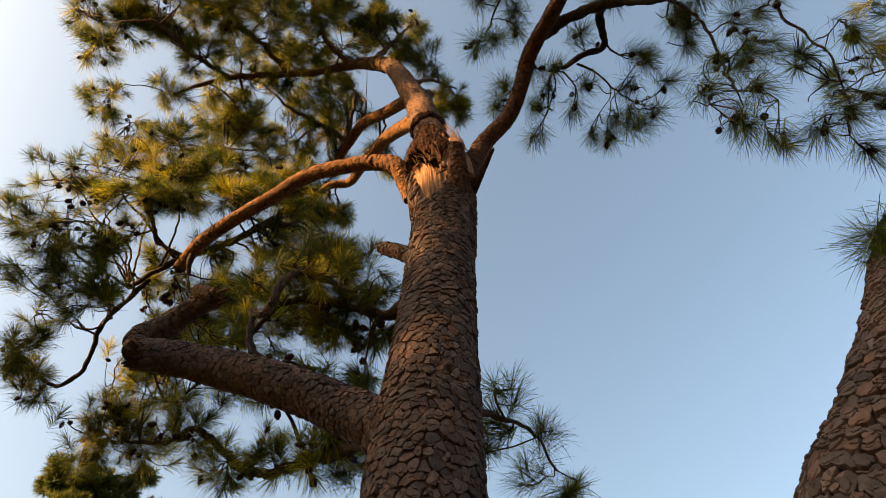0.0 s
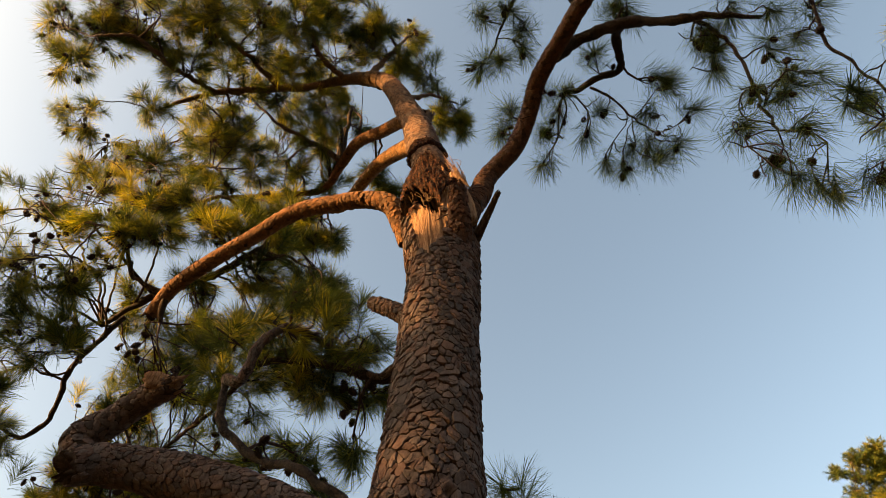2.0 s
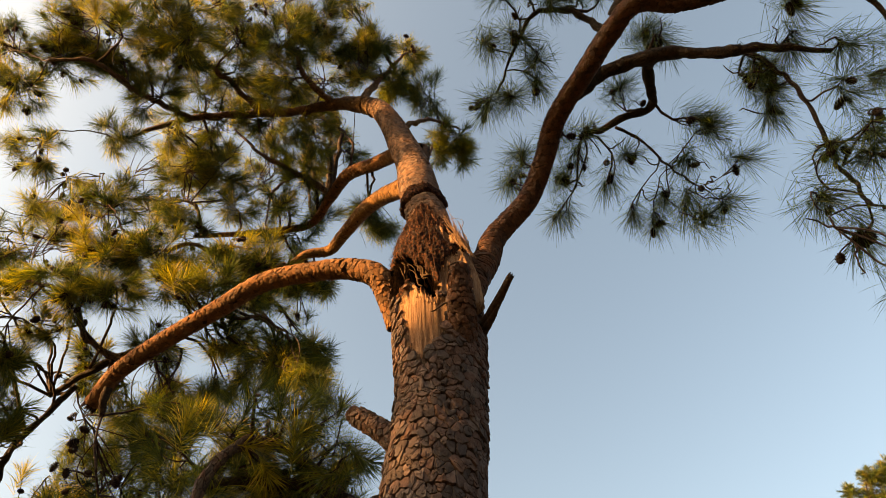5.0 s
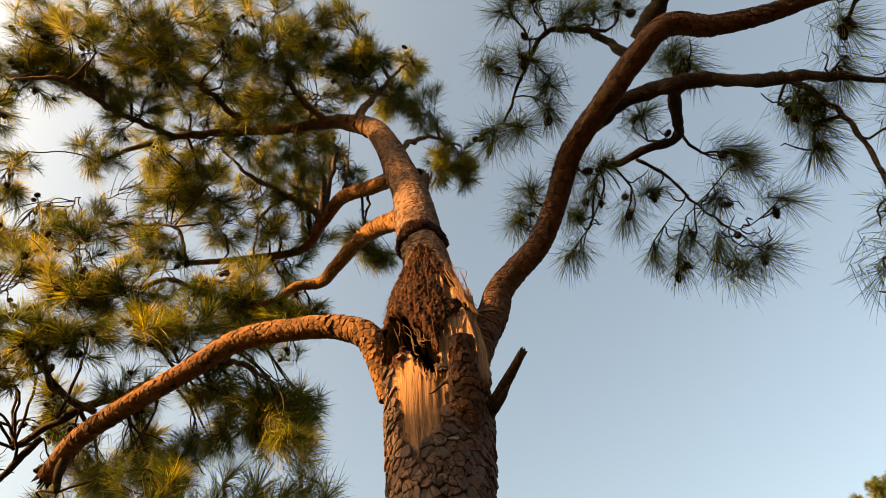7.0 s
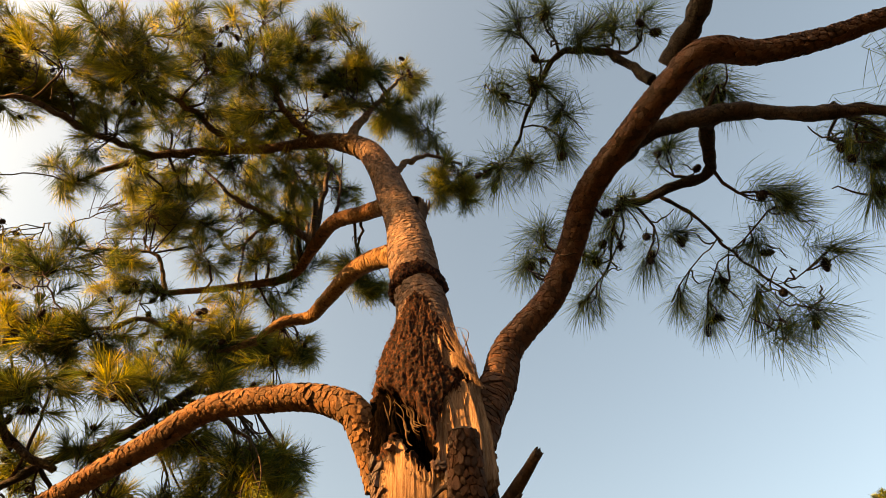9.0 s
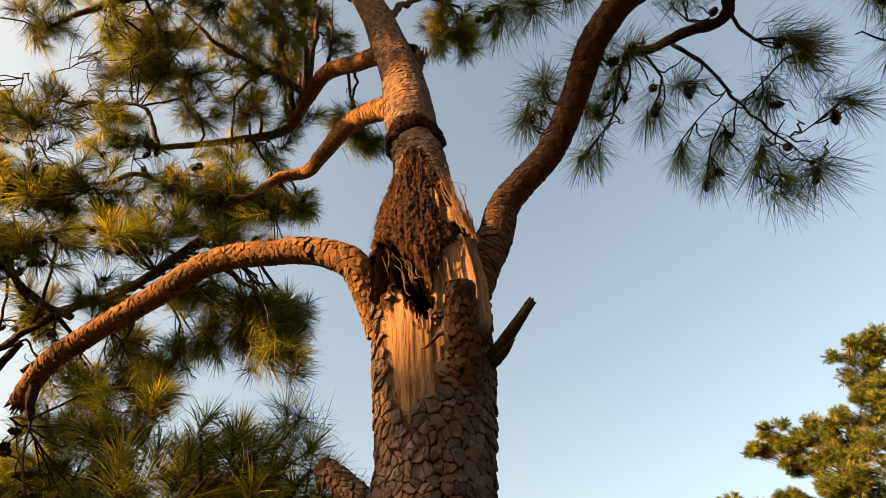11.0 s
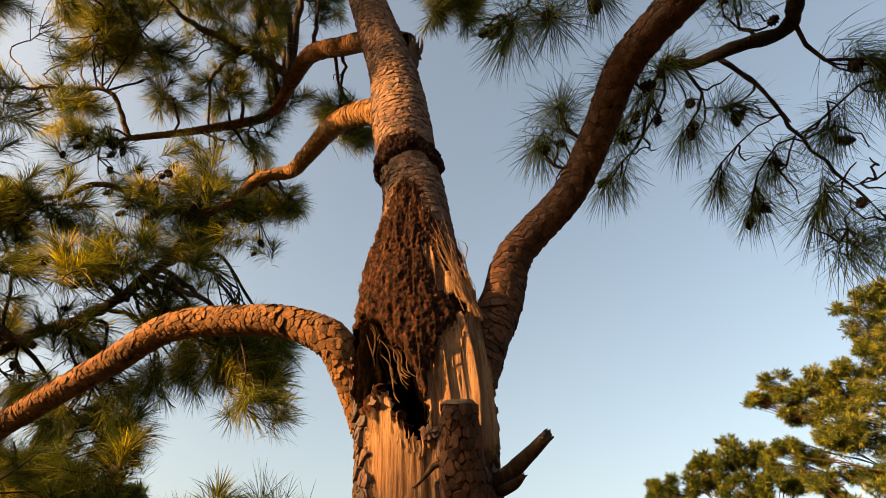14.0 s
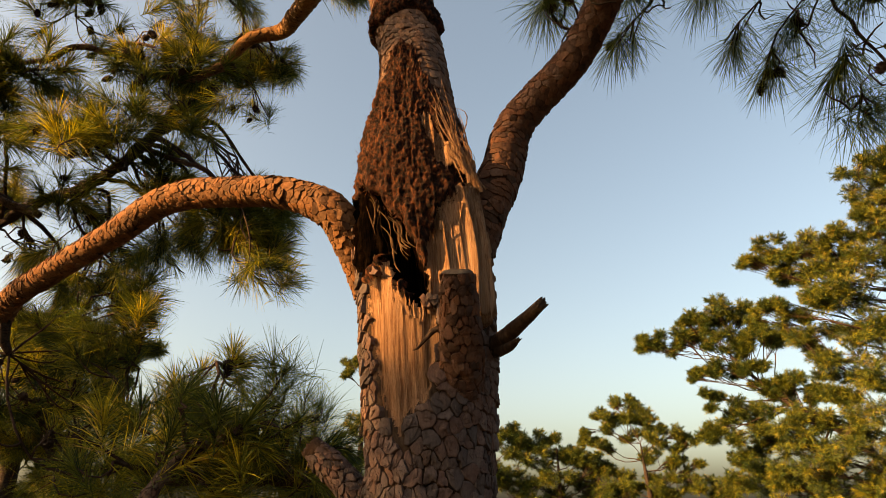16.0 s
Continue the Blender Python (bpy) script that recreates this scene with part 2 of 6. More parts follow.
def fast_mesh(name, verts, faces, smooth=True):
    """A mesh from an (n, 3) array of places and a list of (m, 3) or (m, 4) index arrays."""
    me = bpy.data.meshes.new(name)
    verts = np.asarray(verts, dtype=np.float32)
    faces = [np.asarray(f, dtype=np.int32) for f in faces if len(f)]
    loops = np.concatenate([f.ravel() for f in faces])
    sizes = np.concatenate([np.full(len(f), f.shape[1], dtype=np.int32) for f in faces])
    starts = np.concatenate([[0], np.cumsum(sizes)[:-1]]).astype(np.int32)
    me.vertices.add(len(verts))
    me.vertices.foreach_set("co", verts.ravel())
    me.loops.add(len(loops))
    me.loops.foreach_set("vertex_index", loops)
    me.polygons.add(len(sizes))
    me.polygons.foreach_set("loop_start", starts)
    me.polygons.foreach_set("use_smooth", np.full(len(sizes), smooth))
    me.update(calc_edges=True)
    return me


def part(name, me, material, parent, label="", kind="", m=None):
    """One mesh object under a thing or a part; its mesh is in world metres, unless m gives its pose."""
    ob = new(name, me)
    if material is not None and len(me.materials) == 0:
        me.materials.append(material)
    ob.parent = parent
    ob.matrix_parent_inverse = WORLD_OF[parent].inverted()
    if m is not None:
        ob.matrix_basis = m
    WORLD_OF[ob] = m if m is not None else Matrix.Identity(4)
    return tagged(ob, label, kind=kind)


def spline(points, n):
    """n rows along a smooth curve through the given rows."""
    p = np.asarray(points, dtype=float)
    d = np.concatenate([[0], np.cumsum(np.linalg.norm(np.diff(p[:, :3], axis=0), axis=1) ** 0.75 + 1e-6)])
    t = np.linspace(0, d[-1], n)
    slope = np.gradient(p, d, axis=0) if len(p) > 2 else np.repeat((p[1:] - p[:1]) / d[-1], 2, axis=0)
    k = np.clip(np.searchsorted(d, t, side="right") - 1, 0, len(p) - 2)
    w = (d[k + 1] - d[k])[:, None]
    u = ((t - d[k]) / w[:, 0])[:, None]
    return ((2 * u ** 3 - 3 * u ** 2 + 1) * p[k] + (u ** 3 - 2 * u ** 2 + u) * w * slope[k]
            + (-2 * u ** 3 + 3 * u ** 2) * p[k + 1] + (u ** 3 - u ** 2) * w * slope[k + 1])


def frames_along(c):
    """Tangent, and two steady side directions, along a curve. The first side starts towards -y."""
    t = np.gradient(c, axis=0)
    t /= np.linalg.norm(t, axis=1)[:, None] + 1e-12
    a = np.zeros_like(t)
    v = np.array([0.0, -1.0, 0.0])
    if abs(t[0] @ v) > 0.9:
        v = np.array([0.0, 0.0, 1.0])
    for i in range(len(t)):
        v = v - t[i] * (v @ t[i])
        v /= np.linalg.norm(v)
        a[i] = v
    return t, a, np.cross(t, a)


def lattice(u, v, seed):
    """A random number in 0..1 for each pair of whole numbers."""
    h = np.sin(u * 127.1 + v * 311.7 + seed * 74.7) * 43758.5453
    return h - np.floor(h)


def value_noise(u, v, seed):
    iu, iv = np.floor(u), np.floor(v)
    fu, fv = u - iu, v - iv
    fu, fv = fu * fu * (3 - 2 * fu), fv * fv * (3 - 2 * fv)
    return ((lattice(iu, iv, seed) * (1 - fu) + lattice(iu + 1, iv, seed) * fu) * (1 - fv)
            + (lattice(iu, iv + 1, seed) * (1 - fu) + lattice(iu + 1, iv + 1, seed) * fu) * fv)


def fractal(u, v, seed, octaves=4):
    return sum(value_noise(u * 2 ** k, v * 2 ** k, seed + k) / 2 ** (k + 1) for k in range(octaves))


def cells(u, v, around, seed):
    """Random cells on a round stem: nearest and second distance, and the cell's own numbers."""
    iu, iv = np.floor(u), np.floor(v)
    d1, d2 = np.full(u.shape, 9.0), np.full(u.shape, 9.0)
    own, lean, rise = np.zeros(u.shape), np.zeros(u.shape), np.zeros(u.shape)
    for du in (-1, 0, 1):
        for dv in (-1, 0, 1):
            cu, cv = iu + du, iv + dv
            w = np.mod(cu, around)
            x = cu + 0.08 + 0.84 * lattice(w, cv, seed) - u
            y = cv + 0.08 + 0.84 * lattice(w, cv, seed + 1) - v
            d = np.sqrt(x * x + y * y)
            near = d < d1
            d2 = np.where(near, d1, np.minimum(d2, d))
            own = np.where(near, lattice(w, cv, seed + 2), own)
            lean = np.where(near, x * (lattice(w, cv, seed + 3) - 0.5), lean)
            rise = np.where(near, y, rise)
            d1 = np.where(near, d, d1)
    return d1, d2, own, lean, rise


def plates(theta, s, around, high, seed):
    """Flaky plates on a round stem: relief in 0..1 and a number for each flake. theta in turns, s in metres."""
    u, v = theta * around, s / high
    u = u + 0.75 * (fractal(u * 0.9, v * 0.9, seed + 9, 3) - 0.5) + 0.22 * (fractal(u * 4.5, v * 4.5, seed + 11, 3) - 0.5)
    v = v + 0.75 * (fractal(u * 0.9 + 7, v * 0.9, seed + 5, 3) - 0.5) + 0.22 * (fractal(u * 4.5 + 3, v * 4.5, seed + 13, 3) - 0.5)
    d1, d2, own, lean, rise = cells(u, v, around, seed)
    edge = np.clip((d2 - d1) / 0.085, 0, 1)
    edge = edge * edge * (3 - 2 * edge)
    layer = fractal(u * 1.7 + 11, v * 1.5, seed + 30, 3) + 0.30 * (own - 0.5)
    level = np.floor(layer * 7)
    step = np.clip((layer * 7 - level) / 0.12, 0, 1)
    flake = (level - 1 + step) / 7
    fine = fractal(u * 9, v * 6, seed + 20, 4) - 0.5
    relief = edge * (0.40 + 0.30 * own + 0.34 * rise + 0.55 * lean + 0.85 * (flake - 0.35)) + 0.16 * fine * (0.3 + 0.7 * edge)
    return relief, np.clip(0.55 * own + 0.9 * (0.75 - flake) * lattice(level, np.floor(own * 997), 3) + 0.15 * fine, 0, 1)


def grid_faces(nv, nu, closed=True):
    i, j = np.meshgrid(np.arange(nv - 1), np.arange(nu if closed else nu - 1), indexing="ij")
    k = (j + 1) % nu
    return np.stack([i * nu + j, i * nu + k, (i + 1) * nu + k, (i + 1) * nu + j], -1).reshape(-1, 4)


def plate_mesh(name, verts, faces, own):
    me = fast_mesh(name, verts, faces)
    at = me.attributes.new("plate", "FLOAT", "POINT")
    at.data.foreach_set("value", np.asarray(own, dtype=np.float32))
    return me


def bark_stem(name, points, around, wide, high, depth, step, seed, cap=True, ragged=0.0, lower=0.0, crook=0.0):
    """A barked stem along rows of x, y, z and radius: plates of bark with real relief."""
    p = np.asarray(points, dtype=float)
    length = np.linalg.norm(np.diff(p[:, :3], axis=0), axis=1).sum()
    nv = max(8, int(length / step))
    c = spline(p, nv)
    if crook:
        w = np.linspace(0, length, nv)
        fade = np.clip(np.minimum(w, length - w) / 0.15, 0, 1) * crook
        for k in range(3):
            c[:, k] += fade * (value_noise(w * 5.5, 0 * w + 7 * k, seed) + 0.6 * value_noise(w * 14, 0 * w + 7 * k, seed + 1) - 0.8)
        c[:, 3] *= 0.9 + 0.3 * value_noise(w * 16, 0 * w, seed + 2)
    t, a, b = frames_along(c[:, :3])
    r = np.maximum(c[:, 3], 0.002)
    s = np.concatenate([[0], np.cumsum(np.linalg.norm(np.diff(c[:, :3], axis=0), axis=1))])
    count = max(4, int(round(2 * math.pi * float(np.mean(r)) / wide)))
    th = np.arange(around) / around
    TH, S = np.meshgrid(th, s)
    relief, own = plates(TH, S, count, high, seed)
    lump = fractal(TH * 4 + 0.0, S * 5, seed + 40, 3) - 0.5
    seam = np.minimum(TH, 1 - TH) * 8
    lump *= np.clip(seam, 0, 1)
    R = r[:, None] * (1 + 0.12 * lump) - lower + depth * np.minimum(1, r / 0.05)[:, None] * (relief - 0.6)
    ang = TH * 2 * math.pi
    V = c[:, None, :3] + R[..., None] * (np.cos(ang)[..., None] * a[:, None] + np.sin(ang)[..., None] * b[:, None])
    if ragged:
        V[-1] += t[-1] * (ragged * (lattice(np.arange(around) // 2, 0, seed) - 0.3))[:, None]
    verts, faces = V.reshape(-1, 3), [grid_faces(nv, around)]
    own = own.ravel()
    if cap:
        n = len(verts)
        verts = np.vstack([verts, c[-1:, :3] - t[-1:] * r[-1] * (0.4 if ragged else 0.02)])
        j = np.arange(around)
        faces.append(np.stack([(nv - 1) * around + j, (nv - 1) * around + (j + 1) % around, np.full(around, n)], -1))
        own = np.append(own, 0.0)
    return plate_mesh(name, verts, faces, own)

def plate_cover(place, around, wide, rows, high, thick, gap, seed, keep=None, curl=0.5):
    """Flaky bark plates, each with its own outline, thickness and tilt. place(turns, metres, lift) gives points in the world; around and
    rows count the cells round and along the stem; wide and high are a cell's size in metres. Returns the layers of all plates, the plate that
    each belongs to, the plates' own numbers and their places along the stem."""
    K = 18
    g = np.random.default_rng(seed)
    jx, jy = g.uniform(0.04, 0.96, (rows + 4, around)), g.uniform(0.04, 0.96, (rows + 4, around))
    U = np.arange(around)[None, :] + 0.5 * (np.arange(rows + 4) % 2)[:, None] + 0.75 * (jx - 0.5) + 0.5
    W = np.arange(rows + 4)[:, None] - 2 + 0.5 + 0.85 * (jy - 0.5)
    alive = g.random((rows + 4, around)) > 0.24
    ang = np.arange(K) * 2 * math.pi / K
    dx, dy = np.cos(ang), np.sin(ang)
    reach = np.full((rows, around, K), 9.0)
    for dv in (-2, -1, 0, 1, 2):
        for du in (-2, -1, 0, 1, 2):
            if du == 0 and dv == 0:
                continue
            other_u = np.roll(U[2 + dv:2 + dv + rows], -du, axis=1)
            other_w = np.roll(W[2 + dv:2 + dv + rows], -du, axis=1)
            x = other_u - U[2:2 + rows]
            x = (x + around / 2) % around - around / 2
            x, y = x * wide, (other_w - W[2:2 + rows]) * high
            dot = x[..., None] * dx + y[..., None] * dy
            there = np.roll(alive[2 + dv:2 + dv + rows], -du, axis=1)[..., None]
            reach = np.where((dot > 1e-6) & there, np.minimum(reach, (x * x + y * y)[..., None] / (2 * np.maximum(dot, 1e-6))), reach)
    reach = np.minimum(reach, 1.0 * max(wide, high)).reshape(-1, K)
    cu, cw = U[2:2 + rows].ravel(), (W[2:2 + rows] * high).ravel()
    ok = alive[2:2 + rows].ravel()
    if keep is not None:
        ok &= keep(cu / around, cw)
    cu, cw, reach = cu[ok], cw[ok], reach[ok]
    n = len(cu)
    own = g.random((n, 4))
    rho = np.maximum((reach - gap * (0.3 + 0.9 * own[:, :1])) * (1 + 0.07 * g.normal(size=(n, K))), 0.18 * wide)
    lift0 = thick * (0.20 + 1.0 * own[:, 1])
    tx, ty = (own[:, 2:3] - 0.5) * curl, (0.25 - own[:, 3:4]) * curl
    layers = [(np.arange(n), cu, cw, rho, lift0, np.full(n, -1.3 * thick))]
    for again, share in enumerate((0.70, 0.45, 0.25)):
        k = np.nonzero(g.random(n) < share)[0]
        turn, off = g.uniform(0, 2 * math.pi, len(k)), 0.40 * rho[k].min(axis=1)
        sub = np.roll(rho[k], 1 + again, axis=1) * g.uniform(0.30, 0.72, (len(k), 1)) * (1 + 0.12 * g.normal(size=(len(k), K)))
        layers.append((k, cu[k] + np.cos(turn) * off / wide, cw[k] + np.sin(turn) * off, sub, lift0[k] + thick * (g.uniform(0.10, 0.28, len(k)) + 0.14 * again), lift0[k] - 0.3 * thick))
    pieces, which = [], []
    for k, u0, w0, rr, top, foot in layers:
        rings = []
        for f, lift, tilt in ((1.02, foot, 0.0), (1.0, top - 0.04 * thick, 1.0), (0.90, top + 0.06 * thick, 1.0), (0.50, top, 1.0)):
            x, y = rr * f * dx, rr * f * dy
            p, q = x / wide + u0[:, None], (y + w0[:, None]) / high
            bx = 0.55 * (fractal(p * 1.1 + 40, q * 1.1, seed + 70, 2) - 0.4) + 0.22 * (fractal(p * 4 + 40, q * 4, seed + 71, 2) - 0.4)
            by = 0.55 * (fractal(p * 1.1 + 90, q * 1.1, seed + 72, 2) - 0.4) + 0.22 * (fractal(p * 4 + 90, q * 4, seed + 73, 2) - 0.4)
            h = lift[:, None] + tilt * (tx[k] * x + ty[k] * y + 0.09 * thick * g.normal(size=x.shape))
            rings.append(place(((p + bx) / around).ravel(), ((q + by) * high).ravel(), h.ravel()).reshape(len(k), K, 3))
        rings.append(rings[-1].mean(axis=1, keepdims=True))
        pieces.append(np.concatenate(rings, axis=1))
        which.append(k)
    return np.concatenate(pieces), np.concatenate(which), own[:, 2], cw


def joined_plates(name, pieces, own):
    """Layers of plates as one mesh; each plate's own number in the attribute "plate"."""
    K, n = 18, len(pieces)
    j = np.arange(K)
    quad = np.vstack([np.stack([r * K + j, r * K + (j + 1) % K, (r + 1) * K + (j + 1) % K, (r + 1) * K + j], -1) for r in range(3)])
    tri = np.stack([3 * K + j, 3 * K + (j + 1) % K, np.full(K, 4 * K)], -1)
    base = (np.arange(n) * (4 * K + 1))[:, None, None]
    me = plate_mesh(name, pieces.reshape(-1, 3), [(quad[None] + base).reshape(-1, 4), (tri[None] + base).reshape(-1, 3)], np.repeat(own, 4 * K + 1))
    me.polygons.foreach_set("use_smooth", np.concatenate([np.tile(np.repeat([False, True, True], K), n), np.ones(n * K, bool)]))
    return me


def stem_plates(points, wide, high, thick, gap, seed, curl=0.5, start=0.0):
    """Bark plates round a limb given by rows of x, y, z and radius."""
    p = np.asarray(points, dtype=float)
    c = spline(p, 400)
    t, a, b = frames_along(c[:, :3])
    s = np.concatenate([[0], np.cumsum(np.linalg.norm(np.diff(c[:, :3], axis=0), axis=1))])
    r = np.maximum(c[:, 3], 0.002)
    around = max(5, int(round(2 * math.pi * float(np.mean(r)) / wide)))

    def place(th, w, lift):
        w = np.clip(w, 0, s[-1] - 0.004)
        mid, aa, bb = (np.stack([np.interp(w, s, m[:, k]) for k in range(3)], -1) for m in (c, a, b))
        lump = (fractal(np.mod(th, 1) * 4, w * 5, seed + 40, 3) - 0.5) * np.clip(np.minimum(np.mod(th, 1), 1 - np.mod(th, 1)) * 8, 0, 1)
        rad = np.interp(w, s, r) * (1 + 0.12 * lump) + lift - 0.35 * thick
        an = th * 2 * math.pi
        return mid + rad[:, None] * (np.cos(an)[:, None] * aa + np.sin(an)[:, None] * bb)

    pieces, which, own, _ = plate_cover(place, around, wide, max(2, int(s[-1] / high)), high, thick, gap, seed, (lambda th, w: w > start) if start else None, curl)
    return pieces, own[which]


def tubes(paths, sides=5):
    """Many thin stems as one heap of places and faces; each path is rows of x, y, z and radius."""
    V, Q, n = [], [], 0
    for c in paths:
        t, a, b = frames_along(c[:, :3])
        ang = np.arange(sides) * 2 * math.pi / sides
        v = c[:, None, :3] + c[:, None, 3:4] * (np.cos(ang)[None, :, None] * a[:, None] + np.sin(ang)[None, :, None] * b[:, None])
        V.append(v.reshape(-1, 3))
        Q.append(grid_faces(len(c), sides) + n)
        n += len(c) * sides
    return np.vstack(V), [np.vstack(Q)]


# ---- foliage ----
rng = np.random.default_rng(7)


def tuft_heap(tilt, count, length, width, seed, spread=1.0, simple=False):
    """A tuft of long needles at a twig's end. The twig leans by tilt degrees from straight up, towards +x; the needles sag."""
    g = np.random.default_rng(seed)
    ax = np.array([math.sin(radians(tilt)), 0, math.cos(radians(tilt))])
    e1 = np.array([0.0, 1.0, 0.0])
    e2 = np.cross(ax, e1)
    phi = g.uniform(0, 2 * math.pi, count)
    pol = np.radians(5 + 66 * spread * g.uniform(0, 1, count) ** 0.75)
    start = -ax * g.uniform(0, 0.16, count)[:, None] * (0.25 + pol)[:, None]
    out = np.cos(phi)[:, None] * e1 + np.sin(phi)[:, None] * e2
    d = np.cos(pol)[:, None] * ax + np.sin(pol)[:, None] * out
    L = length * g.uniform(0.7, 1.08, count)
    sag = g.uniform(0.06, 0.26, count) * length
    side = np.cross(d, g.normal(size=(count, 3)))
    side /= np.linalg.norm(side, axis=1)[:, None]
    if simple:
        V = np.zeros((count, 5, 3))
        for k, u in enumerate((0.0, 0.55, 1.0)):
            mid = start + d * (L * u)[:, None]
            mid[:, 2] -= sag * u * u
            if k < 2:
                V[:, 2 * k], V[:, 2 * k + 1] = mid - side * width * 0.5, mid + side * width * 0.5
            else:
                V[:, 4] = mid
        base = np.arange(count)[:, None] * 5
        return V.reshape(-1, 3), base + np.array([0, 1, 3, 2]), base + np.array([2, 3, 4])
    V = np.zeros((count, 7, 3))
    for k, u in enumerate((0.0, 0.4, 0.75, 1.0)):
        mid = start + d * (L * u)[:, None]
        mid[:, 2] -= sag * u * u
        w = width * (1.0, 1.0, 0.8, 0.0)[k] * 0.5
        if k < 3:
            V[:, 2 * k], V[:, 2 * k + 1] = mid - side * w, mid + side * w
        else:
            V[:, 6] = mid
    base = np.arange(count)[:, None] * 7
    q = np.vstack([base + np.array([0, 1, 3, 2]), base + np.array([2, 3, 5, 4])])
    return V.reshape(-1, 3), q, base + np.array([4, 5, 6])


TILTS = (15, 40, 65, 90, 115, 140)
NEAR_TUFTS = [[tuft_heap(t, 100, 0.235, 0.0024, 11 * i + k, 1.12) for k in range(2)] for i, t in enumerate(TILTS)]
CROWN_TUFTS = [[tuft_heap(t, 120, 0.220, 0.0036, 71 * i + k, 0.95, True) for k in range(2)] for i, t in enumerate(TILTS)]
NEAR_MESHES = [[fast_mesh("needle_tuft", v, [q, t], False) for v, q, t in row] for row in NEAR_TUFTS]


def tone_tufts(me, values):
    """A number for each tuft of needles, kept on its points."""
    at = me.attributes.new("tuft", "FLOAT", "POINT")
    at.data.foreach_set("value", np.asarray(values, dtype=np.float32))


for row in NEAR_MESHES:
    for k, me in enumerate(row):
        me.materials.append(NEEDLE)
        tone_tufts(me, np.full(len(me.vertices), 0.26 + 0.22 * k))


def cone_mesh():
    V, T, n = [], [], 0
    for i in range(6):
        z = 0.008 + i * 0.0095
        r = 0.0205 * math.sin(math.pi * min(1, (i + 0.9) / 6.6)) ** 0.7
        for k in range(6):
            a = (k + 0.5 * (i % 2)) * math.pi / 3
            o, s, up = np.array([math.cos(a), math.sin(a), 0]), np.array([-math.sin(a), math.cos(a), 0]), np.array([0, 0, 1.0])
            V += [o * r * 0.55 + s * 0.011 + up * z, o * r * 0.55 - s * 0.011 + up * z, o * (r + 0.005) + up * (z - 0.004), o * r * 0.5 + up * (z + 0.008)]
            T += [(n, n + 2, n + 3), (n + 1, n + 3, n + 2), (n, n + 1, n + 2)]
            n += 4
    V += [np.array([0, 0, 0.068]), np.array([0, 0, 0.0])]
    me = fast_mesh("pine_cone", np.array(V) * 1.05, [np.array(T)], False)
    me.materials.append(CONE)
    return me


CONE_MESH = cone_mesh()


